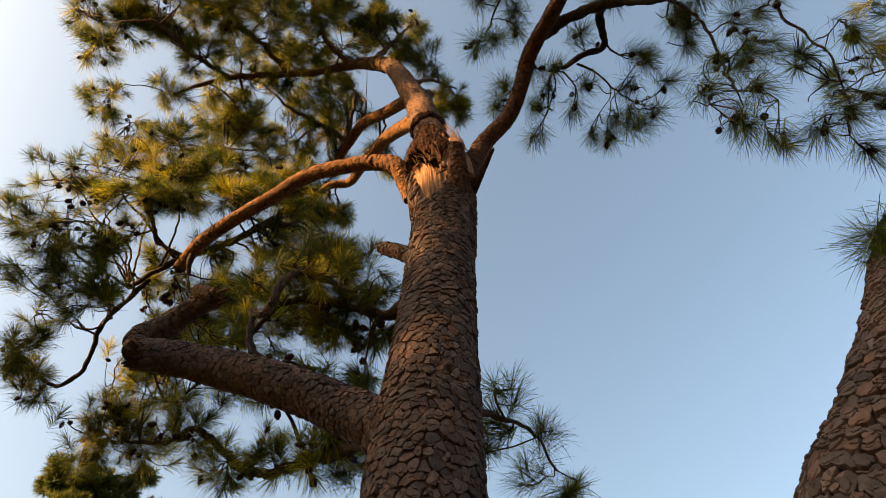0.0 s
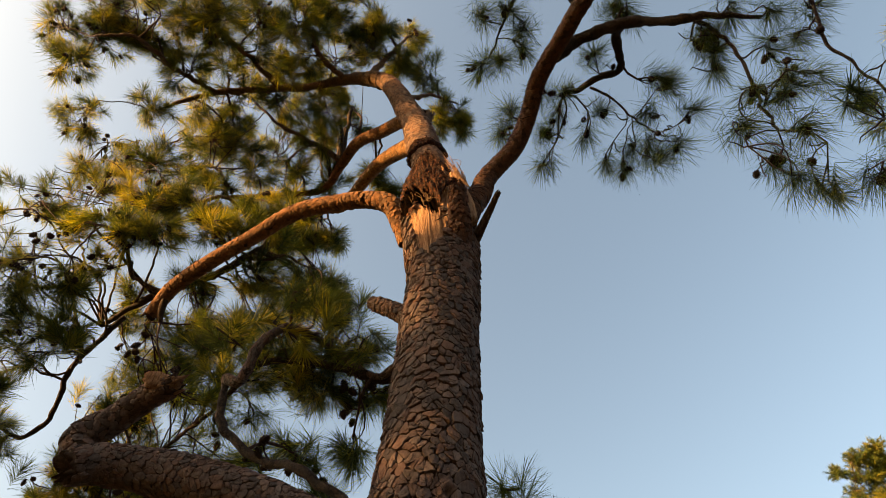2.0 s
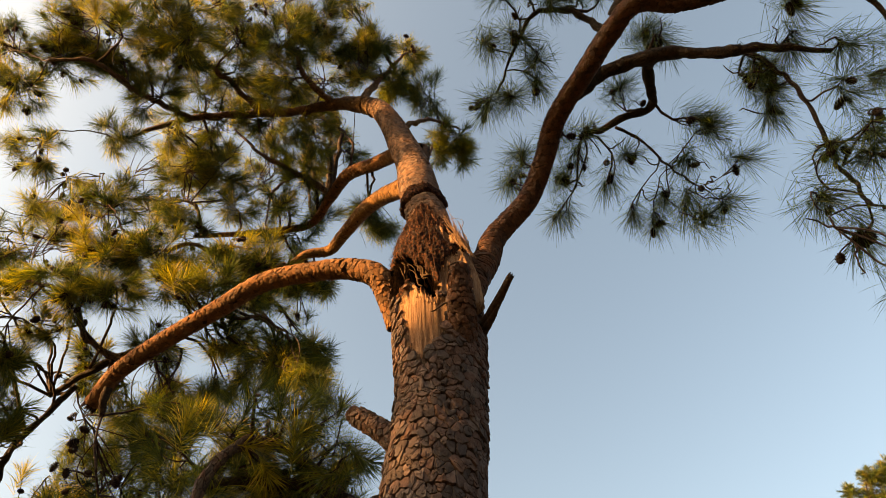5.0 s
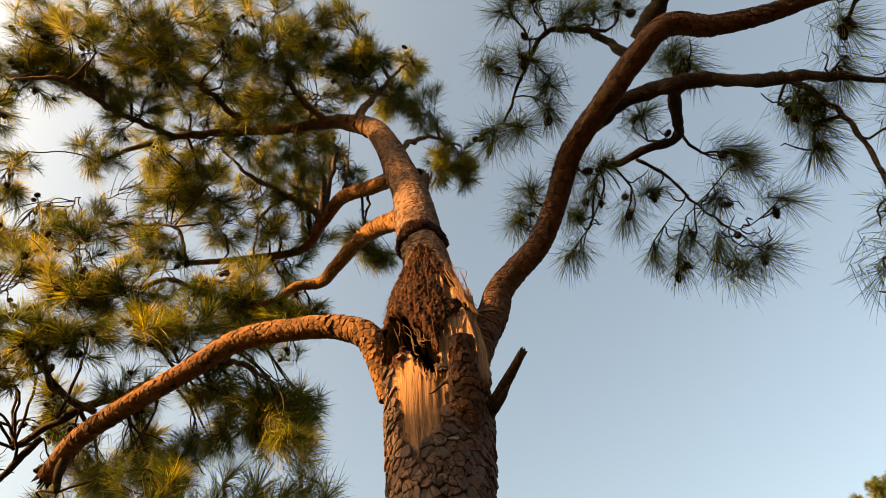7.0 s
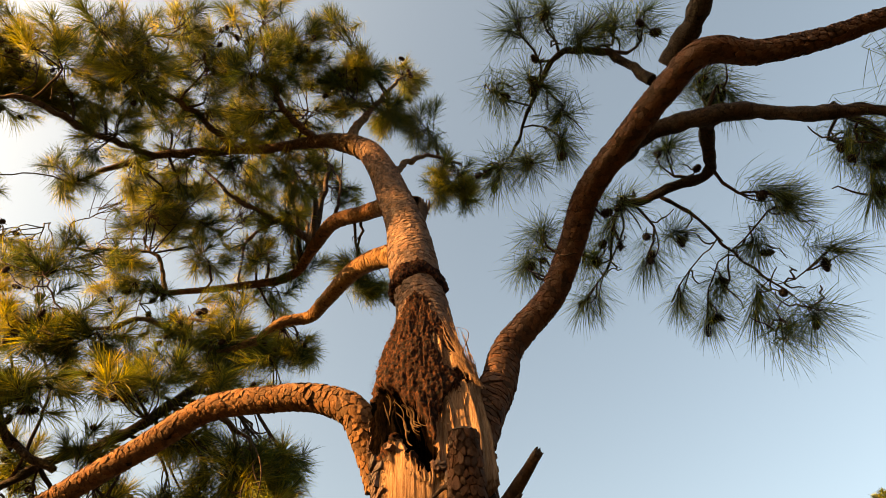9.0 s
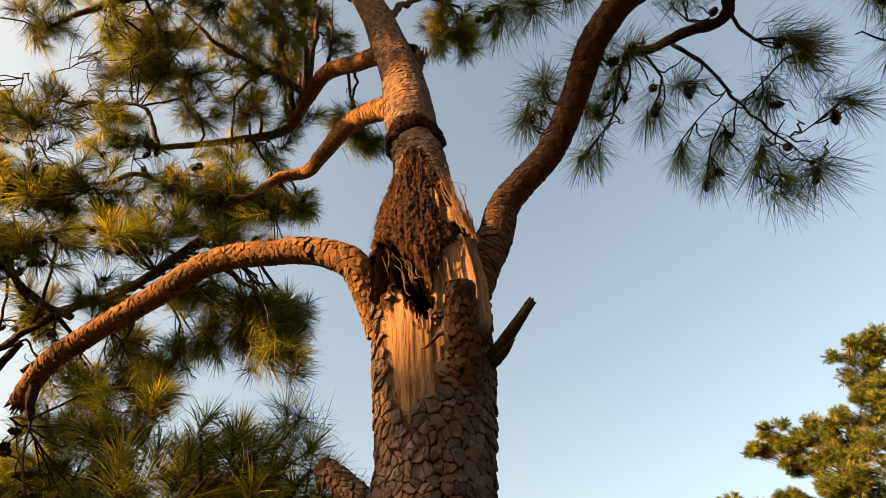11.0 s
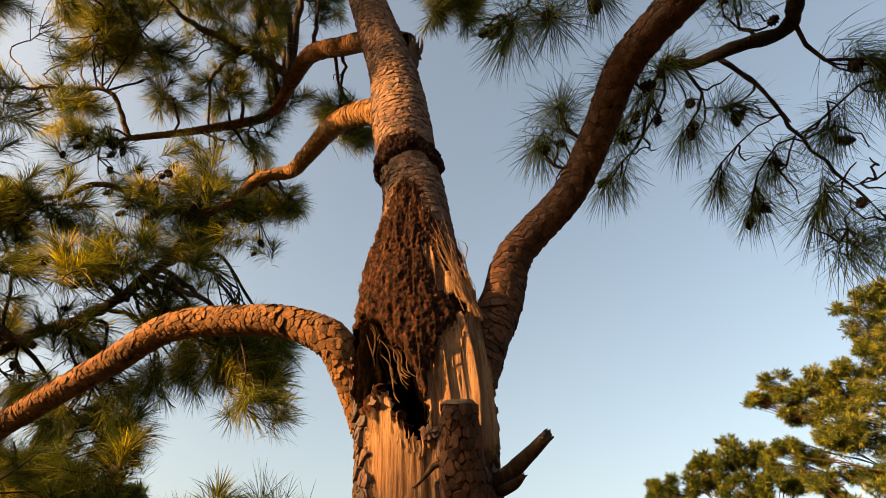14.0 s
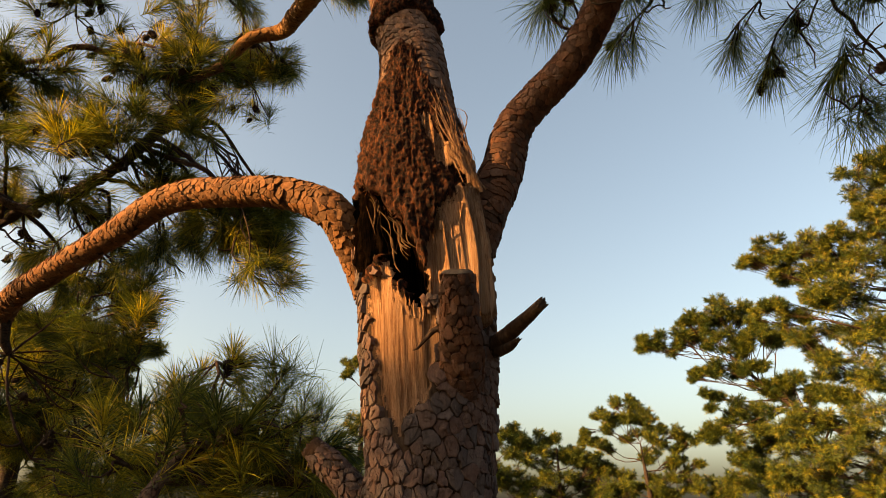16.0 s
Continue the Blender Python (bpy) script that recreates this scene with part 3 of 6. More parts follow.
class Foliage:
    """Twigs, tufts and cones gathered for one limb."""

    def __init__(self, limb_points, crooked=0.0):
        self.crooked = crooked
        rows = np.vstack([spline(p, 40) for p in limb_points])
        self.limb = rows
        self.twigs, self.tufts, self.cones = [], [], []

    def clump(self, x, y, z, r, count, cones=1, hang=0.0, reach=0.0):
        c = np.array([x, y, z])
        away = np.linalg.norm(self.limb[:, :3] - c, axis=1) + reach * self.limb[:, 3] * -4
        k = int(np.argmin(away))
        root, rr = self.limb[k, :3], self.limb[k, 3]
        far = np.linalg.norm(c - root)
        n = max(5, int(far / 0.07))
        u = np.linspace(0, 1, n)[:, None]
        bend = rng.normal(size=3) * 0.15 * far
        stem = root + (c - root) * u + np.sin(math.pi * u) * (bend + np.array([0, 0, 0.10 * far])) + np.cumsum(rng.normal(size=(n, 3)), axis=0) * 0.022 * np.sin(math.pi * u)
        rad = np.linspace(min(rr * 0.6, 0.010 + 0.014 * far), 0.0065, n)[:, None]
        self.twigs.append(np.hstack([stem, rad]))
        if self.crooked and rng.uniform() < self.crooked:
            for i in range(2):
                self.bare(stem[int(rng.integers(n // 3, n))], rng.normal(size=3) + np.array([-0.4, 0, -0.3]), max(0.22, r * rng.uniform(0.9, 1.8)), 2 if hang == 0 else int(rng.uniform() < 0.15))
        for i in range(count):
            o = rng.normal(size=3)
            o *= (rng.uniform(0.2, 1) ** 0.45) * r / np.linalg.norm(o)
            o[2] = o[2] * 0.85 - hang * r
            tip = c + o
            j = int(rng.integers(int(n * 0.55), n))
            self.twig(stem[j], tip, cones, hang)

    def bare(self, root, d, long, cones):
        """A crooked bare twig with cones."""
        n = max(6, int(long / 0.045))
        step = d / np.linalg.norm(d) * long / n
        path = [np.array(root)]
        for i in range(n):
            step = step + rng.normal(size=3) * 0.022
            step *= long / n / np.linalg.norm(step)
            path.append(path[-1] + step)
        path = np.array(path)
        self.twigs.append(np.hstack([path, np.linspace(0.0075, 0.0034, n + 1)[:, None]]))
        for k in range(cones):
            if len(self.cones) < 230:
                self.cones.append(path[int(rng.integers(n // 2, n + 1))] + rng.normal(size=3) * 0.02)

    def twig(self, root, tip, cones=1.0, hang=0.0):
        far = np.linalg.norm(tip - root)
        n = max(4, int(far / 0.05))
        u = np.linspace(0, 1, n)[:, None]
        side = rng.normal(size=3) * 0.16 * far
        path = root + (tip - root) * u + np.sin(math.pi * u) * side + np.array([0, 0, -0.12 * far]) * np.sin(math.pi * u)
        self.twigs.append(np.hstack([path, np.linspace(0.0060, 0.0036, n)[:, None]]))
        d = path[-1] - path[-2]
        d = d / (np.linalg.norm(d) + 1e-9) + np.array([0, 0, 0.25 - 2.0 * hang])
        self.tufts.append((path[-1], d / (np.linalg.norm(d) + 1e-9)))
        while rng.uniform() < 0.33 * cones and len(self.cones) < 230:
            q = path[int(rng.integers(n // 2, n))]
            self.cones.append(q + rng.normal(size=3) * 0.012)
            cones *= 0.75

    def build(self, tree, single=0, label=""):
        v, f = tubes(self.twigs, 4)
        part("twig_growth", fast_mesh("twig_growth", v, f), TWIG, tree, "thin gnarled bare twigs", "stuff")
        HV, HQ, HT, HC, n = [], [], [], [], 0
        for i, (p, d) in enumerate(self.tufts):
            tilt = math.degrees(math.acos(max(-1, min(1, d[2]))))
            k = min(len(TILTS) - 1, max(0, int(round((tilt - 15) / 25))))
            var = int(rng.integers(0, 2))
            turn = math.atan2(d[1], d[0]) + rng.normal() * 0.15
            size = rng.uniform(0.85, 1.15)
            if i < single:
                part("needle_tuft", NEAR_MESHES[k][var], None, tree, m=Matrix.LocRotScale(Vector(p), Euler((0, 0, turn)), Vector((size, size, size))))
                continue
            w, q, t = CROWN_TUFTS[k][var]
            co, si = math.cos(turn) * size, math.sin(turn) * size
            HV.append(np.stack([w[:, 0] * co - w[:, 1] * si, w[:, 0] * si + w[:, 1] * co, w[:, 2] * size], -1) + p)
            HQ.append(q + n)
            HT.append(t + n)
            HC.append(np.full(len(w), rng.uniform(0, 1)))
            n += len(w)
        if HV:
            me = fast_mesh("needles", np.vstack(HV), [np.vstack(HQ), np.vstack(HT)], False)
            tone_tufts(me, np.concatenate(HC))
            part("needles", me, NEEDLE, tree, label or "long green pine needles in tufts", "stuff")
        for p in self.cones:
            e = Euler((rng.uniform(1.6, 3.6), rng.uniform(-0.6, 0.6), rng.uniform(0, 6.28)))
            s = rng.uniform(0.95, 1.4)
            part("pine_cone", CONE_MESH, None, tree, m=Matrix.LocRotScale(Vector(p), e, Vector((s, s, s))))


# ---- ground ----
g = 60
xs = np.concatenate([np.linspace(-3000, -80, 8), np.linspace(-70, 90, g), np.linspace(100, 3000, 8)])
X, Y = np.meshgrid(xs, xs)
Z = 0.25 * (fractal(X * 0.08 + 50, Y * 0.08 + 50, 3, 4) - 0.5)
ground = new("ground", fast_mesh("ground", np.stack([X, Y, Z], -1).reshape(-1, 3), [grid_faces(len(xs), len(xs), False)]))
ground.data.materials.append(ground_material())
tagged(ground, "grassy ground with brown pine needle litter", "ground", kind="structure")

# ---- the broken pine ----
pine = thing("pine_tree", 0.0, 2.4, 0.0, "tall old pine with flaky bark and a torn trunk", "tree")

TRUNK = [(-0.017, 2.401, -0.099, 0.400), (-0.057, 2.399, 1.500, 0.340), (-0.085, 2.397, 2.999, 0.310), (-0.096, 2.394, 4.396, 0.285),
    (-0.078, 2.393, 4.992, 0.268), (-0.048, 2.390, 5.587, 0.248), (-0.019, 2.385, 6.384, 0.241), (0.012, 2.382, 6.881, 0.248), (0.001, 2.383, 7.283, 0.278),
    (-0.018, 2.390, 7.588, 0.290), (-0.056, 2.408, 7.894, 0.294), (-0.074, 2.435, 8.197, 0.266), (-0.085, 2.470, 8.546, 0.215),
    (-0.106, 2.501, 8.891, 0.180), (-0.158, 2.522, 9.230, 0.180), (-0.212, 2.525, 9.571, 0.185), (-0.288, 2.520, 10.066, 0.165),
    (-0.424, 2.509, 10.560, 0.150), (-0.554, 2.465, 10.985, 0.135), (-0.733, 2.427, 11.372, 0.115), (-0.95, 2.47, 11.65, 0.090)]

PATCH = [(-58, 7.54), (-46, 7.50), (-38, 7.60), (-33, 7.62), (-26, 7.52), (-18, 7.46), (-10, 7.42), (-3, 7.40), (7, 7.40), (9, 7.30), (6, 7.22), (0, 7.12), (-3, 7.02), (-10, 7.04),
    (-19, 7.02), (-25, 6.98), (-36, 7.00), (-45, 7.16), (-50, 7.30)]
SPLIT = [(2, 7.54), (4, 7.62), (10, 7.72), (16, 7.78), (25, 7.87), (40, 7.94), (58, 8.02), (66, 7.96), (62, 7.70), (57, 7.38), (42, 7.36), (20, 7.40), (8, 7.44)]
ROT = [(-78, 7.92), (-84, 8.25), (-62, 8.48), (-52, 8.66), (-36, 8.82), (-16, 8.92), (6, 8.84), (16, 8.66), (40, 8.46), (52, 8.20), (46, 7.96), (26, 7.86),
    (12, 7.74), (5, 7.60), (0, 7.42), (-12, 7.42),
       (-26, 7.52), (-40, 7.62), (-56, 7.56), (-66, 7.60), (-74, 7.75)]
HOLLOW_AREA = [(-76, 7.98), (-56, 8.02), (-34, 7.90), (-14, 7.74), (-3, 7.62), (3, 7.52), (-1, 7.43), (-10, 7.41), (-15, 7.50), (-27, 7.57), (-36, 7.68), (-50, 7.63), (-62, 7.60), (-74, 7.66)]
STRIP = [(7, 8.34), (15, 8.20), (20, 8.06), (34, 8.03), (52, 8.00), (54, 8.08), (40, 8.14), (26, 8.22), (14, 8.36)]
BAND = [(-110, 9.08), (-60, 9.13), (-20, 9.12), (20, 9.13), (75, 9.05), (75, 9.15), (30, 9.25), (-5, 9.27), (-40, 9.27), (-75, 9.20), (-110, 9.17)]


def inside(poly, x, y):
    hit = np.zeros(x.shape, bool)
    for (x0, y0), (x1, y1) in zip(poly, poly[1:] + poly[:1]):
        cross = (y0 > y) != (y1 > y)
        hit ^= cross & (x < (x1 - x0) * (y - y0) / (y1 - y0 + 1e-12) + x0)
    return hit


def soft(mask, times):
    m = mask.astype(float)
    for _ in range(times):
        m = (m + np.roll(m, 1, 0) + np.roll(m, -1, 0) + np.roll(m, 1, 1) + np.roll(m, -1, 1)) / 5
    return m


ZONE = {}
KNOTS = ((0, 6.80, 0.085, 0.03), (14, 6.62, 0.06, 0.035), (24, 5.16, 0.09, 0.04), (12, 6.98, 0.05, -0.015))   # degrees, height, radius, depth


def build_trunk():
    front, back = 230, 36
    around = front + back
    c = np.vstack([spline(TRUNK, 4000)])
    s = np.concatenate([[0], np.cumsum(np.linalg.norm(np.diff(c[:, :3], axis=0), axis=1))])
    keep = np.concatenate([np.arange(0, s[np.searchsorted(c[:, 2], 4.3)], 0.06), np.arange(s[np.searchsorted(c[:, 2], 4.3)], s[np.searchsorted(c[:, 2], 6.9)], 0.0090),
                           np.arange(s[np.searchsorted(c[:, 2], 6.9)], s[np.searchsorted(c[:, 2], 9.4)], 0.0062), np.arange(s[np.searchsorted(c[:, 2], 9.4)], s[-1], 0.011)])
    c = np.stack([np.interp(keep, s, c[:, k]) for k in range(4)], -1)
    s = keep
    t, a, b = frames_along(c[:, :3])
    th = np.concatenate([np.linspace(-102, 102, front, endpoint=False), np.linspace(102, 258, back, endpoint=False)]) / 360
    th = np.mod(th, 1.0)
    TH, S = np.meshgrid(th, s)
    deg = np.where(TH > 0.5, TH - 1, TH) * 360          # 0 faces -y, positive towards +x
    z = c[:, 2][:, None] + 0 * TH
    relief, own = plates(TH, S, 27, 0.098, 3)
    r = c[:, 3][:, None]
    lump = (fractal(TH * 5, S * 3, 60, 3) - 0.5) * np.clip(np.abs(np.abs(deg) - 180) / 40, 0, 1)
    R = r * (1 + 0.06 * lump) - 0.010 + 0.006 * (relief - 0.6)
    # old knots, swirling hollows in the bark
    for kd, kz, kr, deep in KNOTS:
        d = np.hypot(np.radians(deg - kd) * r, z - kz) / kr
        R -= deep * np.exp(-d * d * 1.6) * (0.55 + 0.45 * np.cos(d * 7))
    # torn parts, with edges that run along the fibres
    jag = (lattice(np.floor(TH * 230), 0, 5) ** 2 - 0.4) * 0.09 + (fractal(TH * 60, S * 3, 8, 3) - 0.5) * 0.10
    jag_t = (fractal(TH * 30, S * 34, 9, 4) - 0.5) * 8
    d2, z2 = deg + jag_t, z + jag * 0.8
    patch, split = inside(PATCH, d2, z2), inside(SPLIT, d2, z2) | inside(STRIP, deg + jag_t * 0.5, z + jag * 0.6)
    rot = (inside(ROT, d2, z + (fractal(TH * 40, S * 9, 4, 3) - 0.5) * 0.1) | inside(BAND, deg, z + (fractal(TH * 24, S * 9, 14, 3) - 0.5) * 0.10)) & ~patch & ~split
    fibre = fractal(TH * 330, S * 4, 21, 3) - 0.5
    strand = fractal(TH * 70, S * 1.8, 22, 3) - 0.5
    sliver = np.floor(fractal(TH * 90, S * 1.3, 25, 2) * 9) / 9 - 0.5
    mp, ms, mr = soft(patch, 1), soft(split, 1), soft(rot, 3)
    smooth_r = r * (1 + 0.06 * lump)
    R = R * (1 - mp) + mp * (smooth_r - 0.024 + 0.009 * fibre + 0.013 * strand + 0.013 * sliver)
    R = R * (1 - ms) + ms * (np.minimum(0.262 / np.cos(np.radians(np.clip(deg, 0, 52))), 0.335) + 0.013 * fibre + 0.040 * strand + 0.046 * sliver)
    # Recess faces that get the hollow's painted shade.
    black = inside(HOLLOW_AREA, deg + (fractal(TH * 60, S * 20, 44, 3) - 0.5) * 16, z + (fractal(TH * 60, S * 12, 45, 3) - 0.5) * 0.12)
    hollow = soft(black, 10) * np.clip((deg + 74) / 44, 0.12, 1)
    crumb = 0.5 * fractal(TH * 105, S * 26, 31, 4) + 0.8 * fractal(TH * 110, S * 60, 37, 3) - 0.62
    big = fractal(TH * 26, S * 6, 33, 3) - 0.5
    ropes = fractal(TH * 75, S * 3.5 + TH * 20, 36, 3) - 0.5
    strips = np.abs(fractal(TH * 64 + 1.6 * fractal(TH * 9, S * 6, 52, 2), S * 2.4, 51, 3) - 0.45)
    shag = smooth_r + 0.016 + 0.034 * crumb * (1 - 0.6 * hollow) + 0.016 * (fractal(TH * 220, S * 18, 38, 3) - 0.5) + 0.056 * big + 0.03 * ropes - hollow * (0.150 - 0.08 * ropes - 0.14 * strips) + soft(black, 3) * 0.13 * (strips - 0.16)
    shag = np.where(z > 9.0, smooth_r + 0.030 + 0.030 * crumb + 0.035 * big, shag)
    R = R * (1 - mr) + mr * shag
    ang = TH * 2 * math.pi
    V = c[:, None, :3] + R[..., None] * (np.cos(ang)[..., None] * a[:, None] + np.sin(ang)[..., None] * b[:, None])
    V = V.reshape(-1, 3)
    F = grid_faces(len(c), around)
    own = own.ravel()
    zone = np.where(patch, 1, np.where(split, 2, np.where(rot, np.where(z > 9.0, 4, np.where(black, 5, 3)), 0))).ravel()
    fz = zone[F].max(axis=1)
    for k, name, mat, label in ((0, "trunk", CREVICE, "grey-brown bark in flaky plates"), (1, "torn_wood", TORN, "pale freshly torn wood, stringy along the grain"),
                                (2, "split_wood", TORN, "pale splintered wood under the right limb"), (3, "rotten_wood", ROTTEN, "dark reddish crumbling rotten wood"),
                                (4, "resin_band", ROTTEN, "rough reddish ring of peeled bark"), (5, "hollow", HOLLOW, "rotten hollow in the trunk, its shade painted black")):
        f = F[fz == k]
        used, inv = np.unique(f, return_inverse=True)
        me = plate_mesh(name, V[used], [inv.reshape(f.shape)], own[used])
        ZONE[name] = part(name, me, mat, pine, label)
    bare = (patch | split | rot)
    order = np.argsort(deg[0])
    turns = deg[0][order] / 360

    def place(tn, w, lift):
        tn = np.mod(tn + 0.5, 1) - 0.5
        w = np.clip(w, 0, s[-1])
        mid, aa, bb = (np.stack([np.interp(w, s, m[:, k]) for k in range(3)], -1) for m in (c, a, b))
        lumps = (fractal(np.mod(tn, 1) * 5, w * 3, 60, 3) - 0.5) * np.clip((0.5 - np.abs(tn)) * 9, 0, 1)
        rad, zz = np.interp(w, s, c[:, 3]), np.interp(w, s, c[:, 2])
        dd = tn * 360
        dent = 0
        for kd, kz, kr, deep in KNOTS:
            d = np.hypot(np.radians(dd - kd) * rad, zz - kz) / kr
            dent = dent + deep * np.exp(-d * d * 1.6) * (0.55 + 0.45 * np.cos(d * 7))
        rad = rad * (1 + 0.06 * lumps) - dent + lift - 0.004
        an = tn * 2 * math.pi
        return mid + rad[:, None] * (np.cos(an)[:, None] * aa + np.sin(an)[:, None] * bb)

    def clear(tn, w):
        tn = np.mod(tn + 0.5, 1) - 0.5
        zz = np.interp(w, s, c[:, 2])
        wide_bare = bare | np.roll(bare, 1, 0) | np.roll(bare, -1, 0) | np.roll(bare, 1, 1) | np.roll(bare, -1, 1)
        i = np.minimum(len(s) - 1, np.searchsorted(s, w))
        j = order[np.minimum(len(order) - 1, np.searchsorted(turns, tn))]
        return (zz > 3.9) & ((np.abs(tn) < 0.32) | (zz > 10)) & ~wide_bare[i, j]

    def lower_bark(tn, w):
        return clear(tn, w) & (np.interp(w, s, c[:, 2]) < 8.45)

    def upper_bark(tn, w):
        return clear(tn, w) & (np.interp(w, s, c[:, 2]) >= 8.45)

    pieces, which, own, along = plate_cover(place, 54, 0.0308, int(s[-1] / 0.060), 0.060, 0.0088, 0.0022, 19, lower_bark, 0.36)
    zp = np.interp(along, s, c[:, 2])
    near = np.nonzero((zp > 6.75) & (zp < 8.0))[0][:300]
    single = np.isin(which, near)
    for k in near:
        mine = which == k
        part("bark_plate", joined_plates("bark_plate", pieces[mine], own[which[mine]]), PLATE, ZONE["trunk"])
    part("bark", joined_plates("bark", pieces[~single], own[which[~single]]), PLATE, ZONE["trunk"], "flaky plates of grey-brown bark", "stuff")
    pieces, which, own, along = plate_cover(place, 44, 0.0250, int(s[-1] / 0.034), 0.034, 0.0034, 0.0008, 23, upper_bark, 0.26)
    part("bark", joined_plates("bark", pieces, own[which]), UPPER_PLATE, ZONE["trunk"], "small flaky plates of reddish bark", "stuff")


build_trunk()

# limbs: rows of x, y, z and radius
LOW_LIMB = [(-0.039, 2.381, 4.749, 0.170), (-0.277, 2.389, 4.960, 0.150), (-0.519, 2.414, 5.108, 0.128), (-0.888, 2.414, 5.293, 0.118),
    (-1.305, 2.358, 5.392, 0.105), (-1.566, 2.259, 5.374, 0.090), (-1.651, 2.182, 5.302, 0.080)]
LOW_FORK = [(-1.700, 2.311, 5.433, 0.070), (-1.761, 2.309, 5.547, 0.078), (-1.640, 2.291, 5.649, 0.070), (-1.482, 2.206, 5.718, 0.064), (-1.326, 2.134, 5.741, 0.060)]
LIT_LIMB = [(-0.285, 2.520, 7.600, 0.060), (-0.335, 2.440, 7.770, 0.076), (-0.420, 2.345, 7.926, 0.083), (-0.618, 2.360, 8.038, 0.076),
    (-0.940, 2.426, 8.094, 0.071), (-1.279, 2.522, 8.111, 0.070), (-1.625, 2.687, 7.995, 0.066), (-2.048, 2.896, 7.872, 0.064),
    (-2.380, 3.106, 7.783, 0.062), (-2.544, 3.265, 7.629, 0.058)]
LIT_DOWN = [(-2.40, 3.14, 7.68, 0.032), (-2.42, 3.20, 7.59, 0.027), (-2.41, 3.26, 7.52, 0.014)]
UP_LIMB = [(-0.130, 2.510, 9.340, 0.120), (-0.281, 2.607, 9.715, 0.108), (-0.451, 2.773, 9.990, 0.094), (-0.793, 3.094, 10.225, 0.081),
    (-1.104, 3.480, 10.276, 0.066), (-1.323, 3.754, 10.357, 0.060), (-1.550, 3.762, 10.308, 0.050), (-1.798, 3.876, 10.164, 0.042),
    (-2.187, 3.998, 10.008, 0.030)]
DARK_LIMB = [(-0.215, 2.554, 10.464, 0.085), (-0.474, 2.736, 10.804, 0.082), (-0.831, 3.052, 11.189, 0.080), (-1.206, 3.327, 11.454, 0.078),
    (-1.480, 3.706, 11.550, 0.066), (-1.771, 4.082, 11.530, 0.052), (-2.313, 4.052, 11.281, 0.040), (-3.094, 3.947, 11.007, 0.026)]
TOP_LIMB = [(-0.800, 2.441, 11.460, 0.100), (-0.890, 2.458, 11.575, 0.102), (-1.000, 2.480, 11.700, 0.092), (-1.420, 2.600, 12.050, 0.066),
    (-1.800, 2.720, 12.200, 0.058), (-2.500, 2.800, 12.250, 0.050), (-3.200, 2.800, 12.150, 0.042), (-3.650, 2.850, 11.950, 0.030),
    (-4.100, 2.940, 11.700, 0.014)]
TOP_FORK = [(-3.3, 2.8, 12.1, 0.034), (-3.55, 2.25, 11.5, 0.03), (-3.7, 1.75, 11.0, 0.022), (-4.1, 1.7, 10.9, 0.012)]
TOP_FRONT = [(-1.4, 2.58, 12.03, 0.045), (-1.7, 2.3, 12.1, 0.032), (-1.9, 1.85, 12.3, 0.02)]
TOP_FRONT_B = [(-2.4, 2.8, 12.25, 0.04), (-2.8, 2.2, 12.1, 0.03), (-3.1, 1.75, 11.7, 0.018)]
LEADER = [(-0.85, 2.45, 11.5, 0.07), (-1.0, 2.55, 12.2, 0.05), (-0.8, 2.5, 13.0, 0.03), (-0.5, 2.38, 13.7, 0.014)]
LEADER_SIDE = [(-0.6, 2.62, 11.1, 0.05), (-0.45, 2.85, 11.9, 0.035), (-0.15, 3.0, 12.5, 0.024), (0.25, 3.2, 12.7, 0.012)]
DARK_SIDE = [(-1.487, 3.648, 11.578, 0.046), (-1.810, 3.477, 11.688, 0.036), (-2.048, 3.330, 11.716, 0.030), (-2.244, 3.241, 11.750, 0.026),
    (-2.489, 3.101, 11.851, 0.020), (-2.728, 2.914, 12.018, 0.012)]
MID_LIMB = [(-1.671, 3.601, 9.864, 0.034), (-1.934, 3.614, 9.758, 0.030), (-2.108, 3.589, 9.763, 0.028), (-2.264, 3.502, 9.795, 0.027),
    (-2.426, 3.390, 9.827, 0.026), (-2.608, 3.244, 9.730, 0.022), (-2.787, 3.238, 9.652, 0.018), (-2.977, 3.126, 9.462, 0.012)]
DARK_HANG = [(-1.880, 3.438, 11.707, 0.020), (-2.072, 3.482, 11.609, 0.018), (-2.205, 3.584, 11.468, 0.015), (-2.248, 3.824, 11.173, 0.010),
    (-2.247, 4.041, 10.912, 0.006)]
MID_SIDE = [(-2.440, 3.387, 9.831, 0.018), (-2.360, 3.359, 9.870, 0.016), (-2.249, 3.347, 9.887, 0.014), (-2.087, 3.373, 9.856, 0.008)]
MID_HIGH = [(-3.037, 3.942, 11.015, 0.026), (-3.091, 3.873, 11.142, 0.024), (-3.173, 3.761, 11.344, 0.021), (-3.250, 3.707, 11.416, 0.019),
    (-3.740, 3.650, 11.402, 0.015), (-4.107, 3.569, 11.337, 0.012), (-4.512, 3.513, 11.238, 0.008)]
BACK_LIMB = [(-1.817, 3.836, 9.861, 0.045), (-2.200, 3.782, 9.346, 0.042), (-2.582, 3.855, 9.013, 0.040), (-3.144, 3.977, 8.849, 0.036), (-3.777, 4.252, 8.632, 0.026)]
BACK_HOOK = [(-3.0, 3.92, 8.74, 0.03), (-3.4, 3.74, 8.9, 0.024), (-3.4, 3.44, 9.0, 0.02), (-3.5, 3.1, 8.85, 0.016), (-4.1, 3.28, 9.1, 0.009)]
